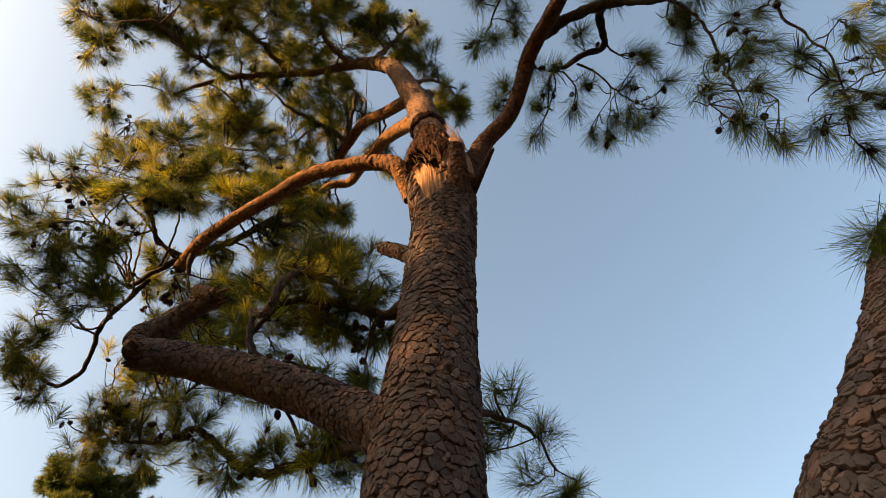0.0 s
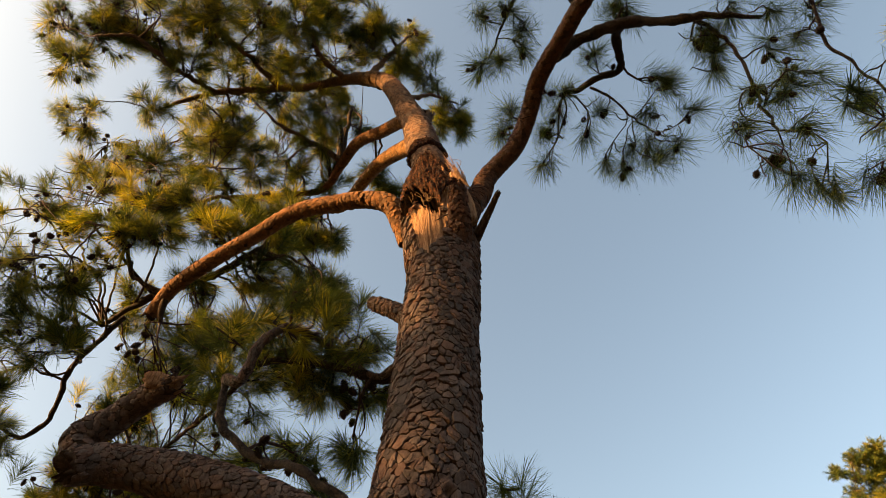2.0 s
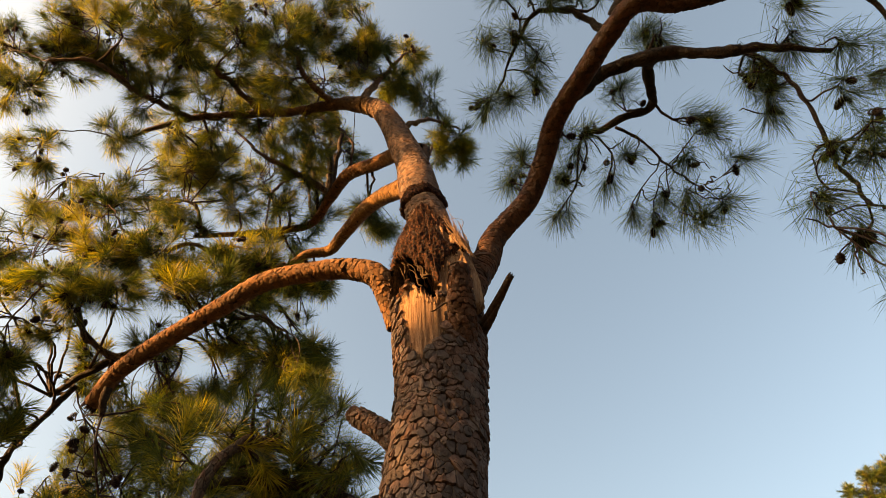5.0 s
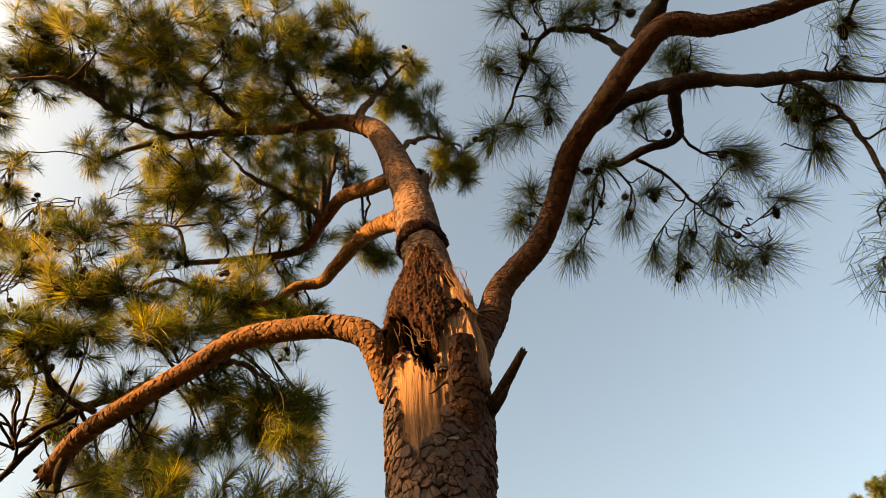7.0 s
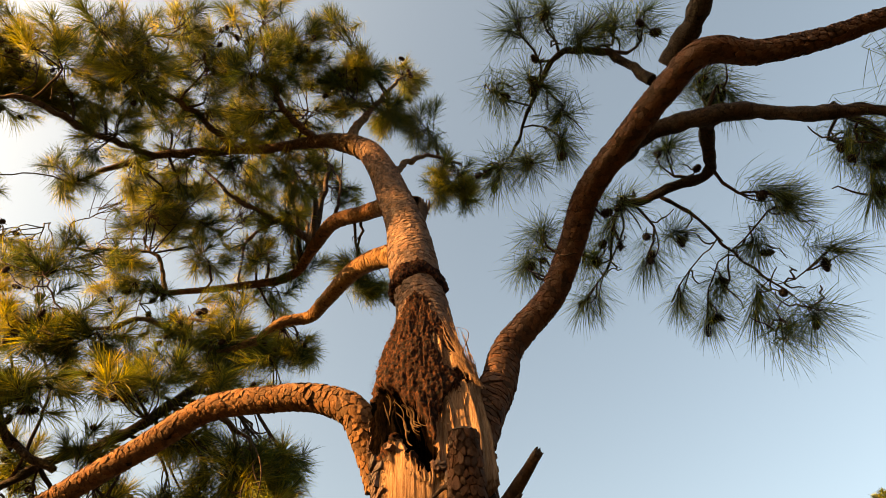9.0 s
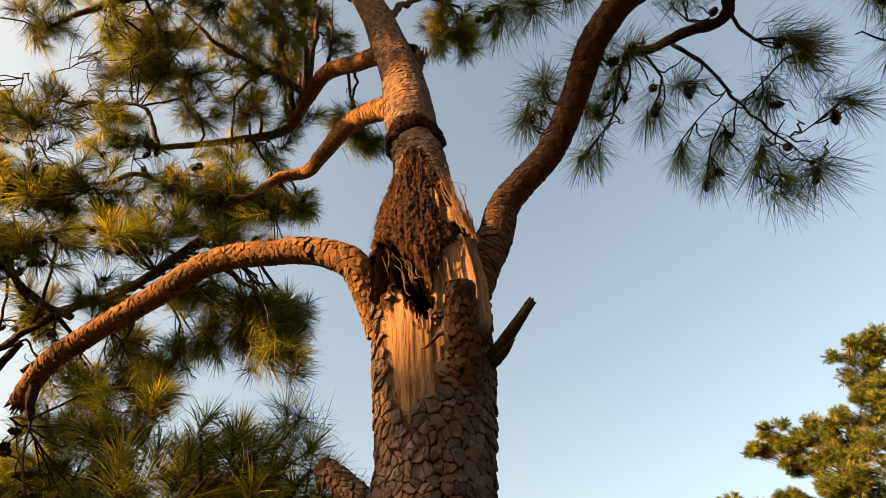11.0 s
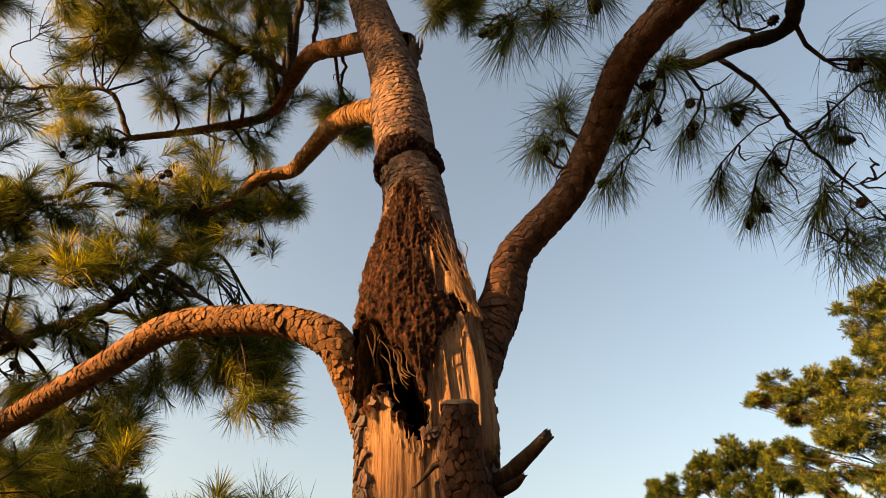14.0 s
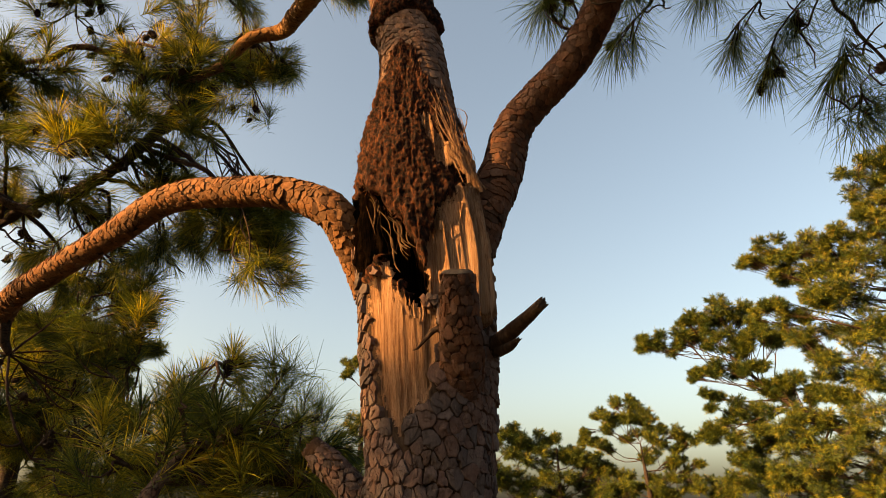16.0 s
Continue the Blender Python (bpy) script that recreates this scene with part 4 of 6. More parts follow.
HOOK_LIMB = [(-3.5, 4.15, 8.66, 0.03), (-3.8, 4.3, 8.0, 0.026), (-3.93, 4.6, 7.6, 0.024), (-4.2, 4.7, 7.5, 0.02), (-4.5, 4.6, 7.6, 0.012)]
GREY_LIMB = [(-0.232, 2.700, 6.544, 0.030), (-0.506, 3.100, 6.717, 0.024), (-0.839, 3.050, 6.980, 0.024), (-1.053, 2.900, 7.000, 0.028),
    (-1.230, 2.750, 6.800, 0.033), (-1.360, 2.850, 6.450, 0.036), (-1.476, 2.920, 6.533, 0.036)]
UNDER_LIMB = [(-0.050, 2.450, 5.000, 0.025), (-0.444, 2.750, 5.436, 0.025), (-0.810, 2.850, 5.767, 0.025), (-1.155, 2.950, 5.935, 0.025),
    (-1.420, 2.950, 6.204, 0.025), (-1.476, 2.920, 6.533, 0.025)]
UNDER_BACK = [(-0.1, 2.55, 5.3, 0.06), (-1.0, 4.0, 6.0, 0.045), (-1.95, 4.75, 6.5, 0.04), (-2.3, 4.5, 6.7, 0.03), (-2.8, 4.9, 6.9, 0.022), (-3.6, 5.4, 7.3, 0.015)]
BUSH_LIMB = [(-0.100, 2.550, 6.400, 0.050), (-0.420, 3.100, 6.700, 0.034), (-0.800, 3.120, 6.850, 0.028), (-1.250, 3.050, 6.850, 0.024),
    (-1.800, 3.600, 6.900, 0.018), (-2.500, 4.300, 7.000, 0.012)]
STUB_LIMB = [(-0.05, 2.46, 6.52, 0.088), (-0.22, 2.52, 6.70, 0.067), (-0.36, 2.56, 6.84, 0.058), (-0.50, 2.60, 6.96, 0.054)]
RIGHT_LIMB = [(0.085, 2.381, 7.567, 0.134), (0.218, 2.364, 7.897, 0.114), (0.325, 2.365, 8.145, 0.098), (0.400, 2.336, 8.388, 0.088),
    (0.668, 2.135, 8.627, 0.080), (0.795, 1.887, 8.816, 0.076), (0.875, 1.613, 8.927, 0.076), (1.022, 1.292, 8.899, 0.072), (1.148, 0.975, 8.809, 0.068),
    (1.278, 0.760, 8.752, 0.064), (1.526, 0.759, 8.738, 0.057), (1.810, 0.705, 8.749, 0.051), (2.193, 0.591, 8.777, 0.042), (2.736, 0.606, 8.736, 0.028)]
RIGHT_UP = [(1.26, 0.92, 9.08, 0.06), (1.38, 0.55, 9.1, 0.05), (1.5, 0.2, 9.15, 0.04), (1.7, -0.3, 9.2, 0.02)]
RIGHT_FORK = [(0.920, 1.460, 8.920, 0.070), (1.251, 1.331, 9.153, 0.056), (1.480, 1.191, 9.059, 0.050), (1.739, 1.146, 8.954, 0.040),
    (2.026, 1.076, 8.800, 0.034), (2.276, 1.027, 8.651, 0.024), (2.528, 1.016, 8.548, 0.014)]
RIGHT_HANG = [(1.580, 1.170, 9.030, 0.042), (1.553, 1.259, 9.122, 0.042), (1.619, 1.455, 9.136, 0.036), (1.672, 1.578, 9.174, 0.034),
    (1.475, 1.687, 9.139, 0.030), (1.284, 1.798, 9.177, 0.026), (1.179, 1.876, 9.276, 0.018)]
RIGHT_TWIG = [(1.42, 1.79, 9.2, 0.013), (1.6, 1.84, 9.02, 0.010), (1.78, 1.95, 8.75, 0.008), (1.92, 1.96, 8.4, 0.005)]
RIGHT_DROP = [(2.1, 1.08, 8.92, 0.02), (2.3, 1.2, 8.5, 0.014), (2.35, 1.45, 7.9, 0.012), (2.2, 1.45, 7.3, 0.009)]
RIGHT_FAR = [(2.5, 0.58, 8.65, 0.02), (2.72, 0.80, 8.42, 0.014), (2.78, 1.08, 8.0, 0.011), (2.95, 1.25, 7.6, 0.009), (2.92, 1.5, 7.0, 0.006)]
HIGH_TWIG = [(1.2, 1.02, 9.15, 0.03), (1.0, 0.95, 9.5, 0.022), (0.75, 1.0, 9.6, 0.018), (0.6, 1.2, 9.45, 0.012), (0.45, 1.5, 9.2, 0.008)]
RIGHT_LOW = [(0.1, 2.55, 5.2, 0.03), (0.3, 2.85, 5.45, 0.018), (0.5, 3.0, 5.5, 0.012), (0.75, 3.4, 5.45, 0.008)]

for pts, big, lab in ((LOW_LIMB, 2, "thick grey-barked low limb"), (LOW_FORK, 2, "stout limb end, broken off"),
    (LIT_LIMB, 1, "long orange-brown limb with flaky bark"), (LIT_DOWN, 0, ""), (UP_LIMB, 1, "bent reddish limb"),
                      (DARK_LIMB, 1, "dark curved limb"), (RIGHT_LIMB, 1, "long sweeping limb, reddish at its base"),
    (STUB_LIMB, 2, "short sawn limb stub"), (TOP_LIMB, 0, ""), (TOP_FORK, 0, ""), (TOP_FRONT, 0, ""), (TOP_FRONT_B, 0, ""),
                      (LEADER, 0, ""), (LEADER_SIDE, 0, ""), (DARK_SIDE, 0, ""), (MID_LIMB, 0, ""), (MID_HIGH, 0, ""), (DARK_HANG, 0, ""),
    (MID_SIDE, 0, ""), (BACK_LIMB, 0, ""), (BACK_HOOK, 0, ""), (HOOK_LIMB, 0, ""), (GREY_LIMB, 0, "grey dead-looking crooked limb"),
                      (UNDER_LIMB, 0, ""), (UNDER_BACK, 0, ""), (BUSH_LIMB, 0, ""), (RIGHT_UP, 0, ""), (RIGHT_FORK, 0, ""),
    (RIGHT_HANG, 0, "crooked hanging branch"), (RIGHT_TWIG, 0, ""), (RIGHT_DROP, 0, ""), (RIGHT_FAR, 0, ""), (HIGH_TWIG, 0, ""), (RIGHT_LOW, 0, "")):
    seed = len(bpy.data.objects) % 97
    if big:
        stem = part("limb", bark_stem("limb", pts, 72, 0.050, 0.072, 0.005, 0.011, seed, True, 0.012 if pts is STUB_LIMB else 0.11 if pts is LIT_LIMB else 0.05, 0.005),
                    CREVICE, pine, lab)
        size = (0.025, 0.038, 0.0064, 0.0016) if big == 2 else (0.024, 0.031, 0.0028, 0.0006)
        # Sun on the bent limb and shade on the right one are plate colours.
        face = PLATE if pts in (LOW_LIMB, LOW_FORK, STUB_LIMB) else SHADED_RED_PLATE if pts is RIGHT_LIMB else SUNLIT_PLATE if pts is UP_LIMB else LIMB_PLATE
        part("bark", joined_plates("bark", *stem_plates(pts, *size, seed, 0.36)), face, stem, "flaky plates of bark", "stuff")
    else:
        # Shaded branches take the bark whose colour is darkened for it.
        part("branch", bark_stem("branch", pts, 24, 0.026, 0.040, 0.007, 0.014, seed, True, 0.0, 0.0, 0.030), SHADED_BARK if pts in (RIGHT_UP, RIGHT_FORK, RIGHT_HANG, RIGHT_TWIG, RIGHT_DROP, RIGHT_FAR, HIGH_TWIG, UNDER_LIMB, BUSH_LIMB, LIT_DOWN, UNDER_BACK, BACK_LIMB, HOOK_LIMB) else BARK if pts in (GREY_LIMB, RIGHT_LOW, DARK_SIDE, DARK_HANG, BACK_LIMB, HOOK_LIMB, BACK_HOOK) else LIMB_BARK, pine, lab)


def foliage():
    fill = [(-3.04, 4.06, 8.39, 0.17), (-2.56, 3.91, 8.18, 0.18), (-2.36, 4.08, 8.35, 0.17), (-2.18, 4.25, 8.59, 0.18), (-3.20, 4.43, 8.11, 0.20),
    (-2.52, 4.05, 7.89, 0.18), (-2.00, 3.69, 7.88, 0.13), (-2.10, 3.92, 8.12, 0.12), (-2.65, 4.33, 8.70, 0.16), (-2.13, 4.36, 8.81, 0.16),
    (-1.49, 3.94, 8.54, 0.13), (-3.39, 4.79, 7.93, 0.21), (-3.75, 5.22, 7.68, 0.23), (-3.13, 4.88, 7.81, 0.21), (-2.15, 3.79, 7.71, 0.15),
    (-1.23, 3.78, 8.58, 0.12)]
    upper = (0, 1, 2, 3, 7, 8, 9, 10, 15)
    left = Foliage([TOP_LIMB, TOP_FORK, TOP_FRONT, TOP_FRONT_B, LEADER, LEADER_SIDE, DARK_SIDE, DARK_LIMB], 0.6)
    for x, y, z, r in [(-4.95, 1.76, 11.70, 0.31), (-4.34, 1.96, 10.63, 0.27), (-4.69, 2.76, 10.99, 0.34), (-4.32, 1.53, 11.81, 0.34),
    (-4.41, 1.93, 11.59, 0.34), (-3.96, 1.72, 11.78, 0.38), (-3.50, 1.65, 12.04, 0.38), (-3.82, 2.11, 11.99, 0.36), (-2.85, 1.67, 11.58, 0.40),
    (-2.57, 1.74, 12.43, 0.44), (-1.92, 1.83, 12.23, 0.43), (-1.65, 1.86, 12.96, 0.39), (-1.21, 2.32, 12.93, 0.40), (-0.99, 2.17, 13.26, 0.33),
    (-0.49, 2.37, 13.75, 0.33), (-0.68, 2.70, 13.10, 0.38), (-0.18, 2.84, 13.02, 0.34), (0.16, 3.24, 12.67, 0.33), (-0.09, 3.43, 12.50, 0.29),
    (0.32, 3.52, 12.45, 0.21), (-1.57, 2.44, 12.55, 0.47), (-2.03, 2.40, 12.16, 0.45), (-2.71, 2.40, 12.44, 0.46), (-3.29, 2.43, 12.54, 0.47),
    (-3.39, 2.37, 11.64, 0.39), (-4.11, 2.90, 11.78, 0.30), (-3.57, 3.12, 12.20, 0.47), (-3.09, 3.07, 12.50, 0.49), (-2.42, 3.04, 12.42, 0.48),
    (-1.74, 3.04, 12.19, 0.39), (-3.14, 3.66, 12.24, 0.49), (-1.86, 3.44, 11.77, 0.35), (-3.44, 3.46, 11.84, 0.39), (-0.93, 3.56, 10.93, 0.18),
    (-0.72, 3.75, 10.84, 0.16)]:
        left.clump(x, y, z, r, int(8 + 30 * r), 1.5)
    for x, y, z, r in [(-4.23, 1.30, 11.85, 0.26), (-3.37, 1.27, 11.21, 0.26), (-3.11, 1.25, 11.57, 0.27), (-2.84, 1.40, 11.74, 0.31),
    (-2.59, 1.33, 12.21, 0.33), (-2.39, 1.64, 12.77, 0.36), (-2.04, 1.51, 13.05, 0.37), (-1.68, 1.79, 13.07, 0.35), (-1.29, 1.68, 13.34, 0.28),
    (-2.64, 1.96, 12.49, 0.36), (-1.99, 1.90, 12.07, 0.34), (-3.09, 1.96, 12.30, 0.35), (-3.13, 1.60, 11.49, 0.28), (-1.48, 2.15, 12.88, 0.35),
    (-1.16, 2.33, 12.99, 0.32), (-0.97, 2.14, 13.32, 0.26), (-4.50, 1.89, 12.10, 0.31), (-3.93, 1.90, 11.73, 0.27), (-0.69, 2.68, 13.13, 0.26)]:
        left.clump(x, y, z, r, int(6 + 22 * r), 1.5)
    left.build(pine, 0)
    mid = Foliage([MID_LIMB, MID_HIGH, UP_LIMB, BACK_LIMB, BACK_HOOK, HOOK_LIMB, DARK_LIMB], 0.6)
    for x, y, z, r in [(-4.51, 3.21, 10.41, 0.21), (-3.88, 3.11, 9.90, 0.24), (-3.57, 3.06, 10.18, 0.28), (-3.36, 3.18, 9.50, 0.35),
    (-2.91, 3.21, 9.53, 0.35), (-2.96, 3.60, 10.40, 0.34), (-2.53, 3.26, 9.10, 0.33), (-2.21, 3.48, 9.73, 0.31), (-1.90, 3.54, 9.93, 0.32),
    (-2.95, 3.21, 8.95, 0.29), (-3.24, 3.18, 8.90, 0.27), (-1.75, 4.41, 10.30, 0.32), (-1.51, 4.30, 10.45, 0.20), (-3.96, 3.25, 9.10, 0.24),
    (-4.60, 3.40, 9.79, 0.20), (-3.81, 3.63, 8.96, 0.22), (-3.67, 3.47, 8.29, 0.20), (-3.45, 3.55, 7.77, 0.18), (-3.59, 4.14, 9.11, 0.21),
    (-3.90, 4.69, 9.17, 0.28), (-2.67, 3.80, 8.81, 0.28), (-2.12, 3.97, 9.09, 0.35), (-1.51, 3.72, 8.63, 0.32), (-1.19, 3.69, 8.22, 0.28)]:
        mid.clump(x, y, z, r, int(6 + 21 * r), 1.4)
    for x, y, z, r in [(-3.21, 3.11, 9.40, 0.21), (-2.81, 3.19, 9.50, 0.29), (-2.02, 3.52, 9.84, 0.29), (-1.82, 4.19, 10.31, 0.27),
    (-1.55, 4.39, 10.62, 0.20), (-2.27, 3.07, 8.88, 0.21), (-2.07, 3.26, 9.14, 0.23), (-1.73, 3.58, 9.35, 0.20), (-3.20, 3.22, 8.98, 0.18),
    (-3.06, 3.39, 9.29, 0.19), (-2.78, 3.89, 11.61, 0.28), (-3.37, 3.57, 11.12, 0.25), (-3.62, 3.17, 10.62, 0.26), (-3.96, 3.08, 10.38, 0.20),
    (-3.31, 3.46, 11.83, 0.34), (-3.11, 3.78, 12.24, 0.29), (-2.06, 3.67, 11.38, 0.26), (-3.59, 3.20, 9.66, 0.20), (-1.65, 4.12, 9.05, 0.22),
    (-1.19, 3.80, 8.73, 0.18), (-1.20, 3.78, 8.40, 0.17), (-1.74, 3.99, 8.61, 0.23), (-2.11, 4.05, 9.00, 0.20)]:
        mid.clump(x, y, z, r, int(6 + 19 * r), 1.2)
    for x, y, z, r in [(-3.72, 4.17, 13.73, 0.42), (-3.38, 4.70, 14.14, 0.45), (-2.45, 4.23, 12.14, 0.37), (-2.26, 3.95, 10.66, 0.32),
    (-1.97, 4.31, 11.51, 0.31), (-3.89, 4.27, 13.18, 0.41), (-1.64, 4.08, 11.82, 0.27), (-2.15, 4.75, 11.20, 0.31), (-2.37, 4.33, 10.22, 0.31),
    (-1.88, 4.04, 12.86, 0.29), (-4.34, 3.97, 13.51, 0.41), (-3.90, 4.06, 11.62, 0.35)] + [(-2.70, 2.67, 13.36, 0.31), (-2.36, 2.92, 13.38, 0.31),
    (-2.08, 3.21, 13.69, 0.29), (-2.82, 3.51, 13.79, 0.34), (-2.26, 3.58, 13.53, 0.29), (-1.89, 3.52, 13.80, 0.25), (-3.13, 3.12, 13.71, 0.33),
    (-1.58, 3.67, 13.32, 0.20), (-2.73, 4.05, 13.74, 0.30), (-1.35, 3.92, 13.28, 0.21), (-1.98, 3.86, 13.18, 0.24)]:
        mid.clump(x, y, z, r, int(7 + 23 * r), 1.0)
    mid.build(pine, 0)
    low = Foliage([GREY_LIMB, UNDER_LIMB, UNDER_BACK, BACK_LIMB, LIT_DOWN, HOOK_LIMB, LOW_LIMB], 1.0)
    for x, y, z, r in [(-2.70, 4.58, 8.81, 0.30), (-2.91, 4.46, 8.39, 0.33), (-3.73, 5.06, 8.77, 0.37), (-2.55, 4.01, 7.51, 0.28),
    (-1.95, 3.54, 6.92, 0.23), (-2.96, 4.21, 7.45, 0.28), (-0.85, 3.21, 7.08, 0.23), (-0.56, 3.14, 7.02, 0.19), (-1.33, 3.69, 7.47, 0.27),
    (-1.38, 3.70, 7.17, 0.21), (-0.89, 3.50, 6.93, 0.23), (-0.53, 3.40, 6.86, 0.15)]:
        low.clump(x, y, z, r, int(4 + 15 * r), 0.8)
    for k, (x, y, z, r) in enumerate([(-4.45, 4.58, 7.49, 0.28), (-4.28, 4.07, 7.54, 0.23), (-3.87, 3.59, 7.84, 0.27), (-4.15, 3.31, 8.13, 0.28),
    (-3.89, 5.12, 7.42, 0.34), (-4.13, 5.62, 7.29, 0.30), (-3.57, 5.18, 7.47, 0.31), (-3.43, 5.73, 7.36, 0.38), (-2.42, 4.61, 6.72, 0.32),
    (-1.99, 4.69, 6.48, 0.31), (-1.52, 4.31, 6.31, 0.29), (-1.07, 3.93, 5.99, 0.22), (-0.82, 3.62, 6.00, 0.19), (-1.37, 3.61, 6.38, 0.20),
    (-1.02, 3.51, 7.05, 0.25), (-0.66, 3.55, 6.95, 0.20), (-0.96, 3.27, 6.29, 0.19), (-0.63, 3.43, 6.32, 0.15), (-0.72, 3.98, 5.96, 0.17)]):
        low.clump(x, y, z, r, int(5 + 14 * r if 12 < k < 18 else 6 + 24 * r), 1.0)
    for x, y, z, r in [(-4.88, 3.13, 9.12, 0.24), (-5.18, 3.29, 10.16, 0.27), (-4.39, 3.25, 8.42, 0.24), (-4.25, 3.27, 8.83, 0.23),
    (-4.32, 3.40, 7.90, 0.23), (-3.88, 3.42, 8.02, 0.21), (-3.68, 3.32, 8.29, 0.24), (-4.18, 3.86, 7.65, 0.21), (-3.75, 3.74, 7.67, 0.21),
    (-4.40, 4.28, 7.43, 0.21), (-4.36, 4.73, 7.46, 0.19), (-3.54, 3.63, 7.91, 0.21), (-4.70, 3.19, 8.57, 0.20), (-4.75, 3.40, 10.12, 0.30),
    (-4.36, 3.20, 10.21, 0.30), (-3.61, 3.12, 9.07, 0.26)]:
        low.clump(x, y, z, r, int(3 + 11 * r), 1.4)
    for k in upper:
        low.clump(*fill[k], 7, 0.9)
    low.build(pine, 0)
    bush = Foliage([BUSH_LIMB, UNDER_LIMB, GREY_LIMB, UNDER_BACK])
    for root, tip in (((-0.70, 3.00, 7.02), (-0.725, 2.93, 7.36)), ((-0.66, 3.02, 7.00), (-0.63, 2.95, 7.22))):
        bush.twig(np.array(root), np.array(tip), 0.0, -0.3)
    for x, y, z, r in [(-0.74, 2.98, 7.38, 0.12), (-0.82, 3.04, 7.20, 0.13), (-0.61, 3.13, 7.15, 0.12), (-1.30, 3.10, 7.29, 0.15),
    (-1.34, 3.06, 7.14, 0.16), (-1.84, 3.54, 7.24, 0.20), (-2.96, 4.94, 7.58, 0.28), (-3.70, 5.56, 7.80, 0.32), (-3.58, 5.33, 7.36, 0.30),
    (-2.55, 4.50, 7.10, 0.25), (-1.87, 3.92, 6.98, 0.21), (-1.14, 3.01, 6.95, 0.16), (-0.92, 3.09, 6.98, 0.14), (-0.72, 3.19, 6.94, 0.14),
    (-2.66, 4.30, 6.90, 0.23), (-1.48, 3.53, 6.81, 0.19), (-2.11, 3.60, 7.85, 0.22), (-2.87, 4.34, 7.90, 0.22), (-3.11, 4.27, 8.15, 0.22),
    (-2.19, 3.97, 8.22, 0.25), (-2.34, 4.03, 7.66, 0.20), (-3.56, 4.92, 7.86, 0.24)]:
        bush.clump(x, y, z, r, 3 if r < 0.17 else 5, 0.5)
    for x, y, z, r in [(-1.35, 2.81, 7.06, 0.10), (-1.07, 2.63, 7.13, 0.10), (-1.18, 2.78, 6.96, 0.11), (-0.91, 2.71, 7.02, 0.10),
    (-0.85, 2.82, 6.86, 0.11), (-1.03, 2.84, 6.82, 0.11), (-1.50, 2.92, 6.89, 0.13), (-0.68, 2.76, 7.05, 0.09), (-1.71, 2.89, 7.04, 0.13),
    (-0.57, 2.85, 6.84, 0.10), (-1.34, 2.91, 6.80, 0.13)]:
        bush.clump(x, y, z, r * 1.6, 2, 0.2)
    for x, y, z, r in [f for k, f in enumerate(fill) if k not in upper]:
        bush.clump(x, y, z, r, 7, 0.9)
    for x, y, z, r in [(-3.69, 4.78, 8.12, 0.25), (-2.87, 4.24, 7.77, 0.22), (-2.14, 3.57, 7.55, 0.17), (-3.48, 4.86, 7.74, 0.24),
    (-2.94, 4.76, 7.60, 0.23), (-1.87, 3.58, 7.25, 0.16), (-1.51, 3.38, 7.28, 0.14), (-3.65, 5.19, 7.45, 0.25), (-3.26, 5.34, 7.40, 0.25),
    (-2.25, 4.36, 7.16, 0.21), (-1.45, 3.36, 6.93, 0.14), (-1.06, 3.12, 6.95, 0.12), (-1.07, 3.28, 6.75, 0.14), (-1.96, 4.30, 6.95, 0.20)]:
        bush.clump(x, y, z, r, 4, 0.7)
    bush.build(pine, 90)
    right = Foliage([RIGHT_LIMB, RIGHT_UP, RIGHT_FORK, RIGHT_HANG, RIGHT_TWIG, RIGHT_DROP, RIGHT_FAR, HIGH_TWIG], 0.8)
    spots = [(0.47, 0.82, 9.67, 0.09), (0.68, 0.80, 9.70, 0.09), (0.87, 0.92, 9.63, 0.09), (0.38, 1.19, 9.43, 0.07), (0.60, 1.10, 9.48, 0.09),
    (0.77, 1.25, 9.38, 0.07), (0.37, 1.58, 9.13, 0.07), (0.55, 1.52, 9.13, 0.07), (0.80, 1.44, 9.26, 0.07), (0.88, 1.80, 9.16, 0.08),
    (0.65, 1.96, 9.02, 0.07), (0.57, 2.20, 9.00, 0.06), (1.03, 2.52, 9.11, 0.08), (0.98, 2.23, 9.20, 0.08), (1.28, 0.84, 9.71, 0.09),
    (1.05, 0.83, 9.70, 0.07), (1.44, 1.53, 9.37, 0.08), (1.69, 1.15, 9.27, 0.07), (1.60, 1.14, 9.46, 0.07), (2.00, 1.62, 8.94, 0.05),
    (2.05, 1.66, 8.87, 0.05), (2.20, 1.29, 8.91, 0.07), (2.20, 1.20, 8.80, 0.06), (2.28, 1.23, 8.76, 0.06), (2.29, 1.45, 8.60, 0.05),
    (2.20, 1.78, 8.62, 0.05), (1.61, 2.55, 9.08, 0.06), (1.76, 2.48, 8.85, 0.06), (1.85, 2.29, 9.02, 0.08), (1.84, 2.11, 8.54, 0.07),
    (1.89, 2.09, 8.29, 0.06), (1.96, 1.95, 8.29, 0.06), (1.84, 1.90, 8.80, 0.05), (1.44, 2.27, 9.25, 0.08), (1.21, 1.85, 9.24, 0.08),
    (1.12, 2.07, 9.24, 0.08), (1.53, 1.97, 9.07, 0.08), (2.38, 0.76, 8.89, 0.08), (2.34, 1.00, 8.78, 0.08)]
    for k, (x, y, z, r) in enumerate(spots):
        if k < 20:
            right.clump(x, y, z, r, 4, 0.7, 0.5)
        else:
            right.clump(x, y, z, r, 3, 0.9, 0.8)
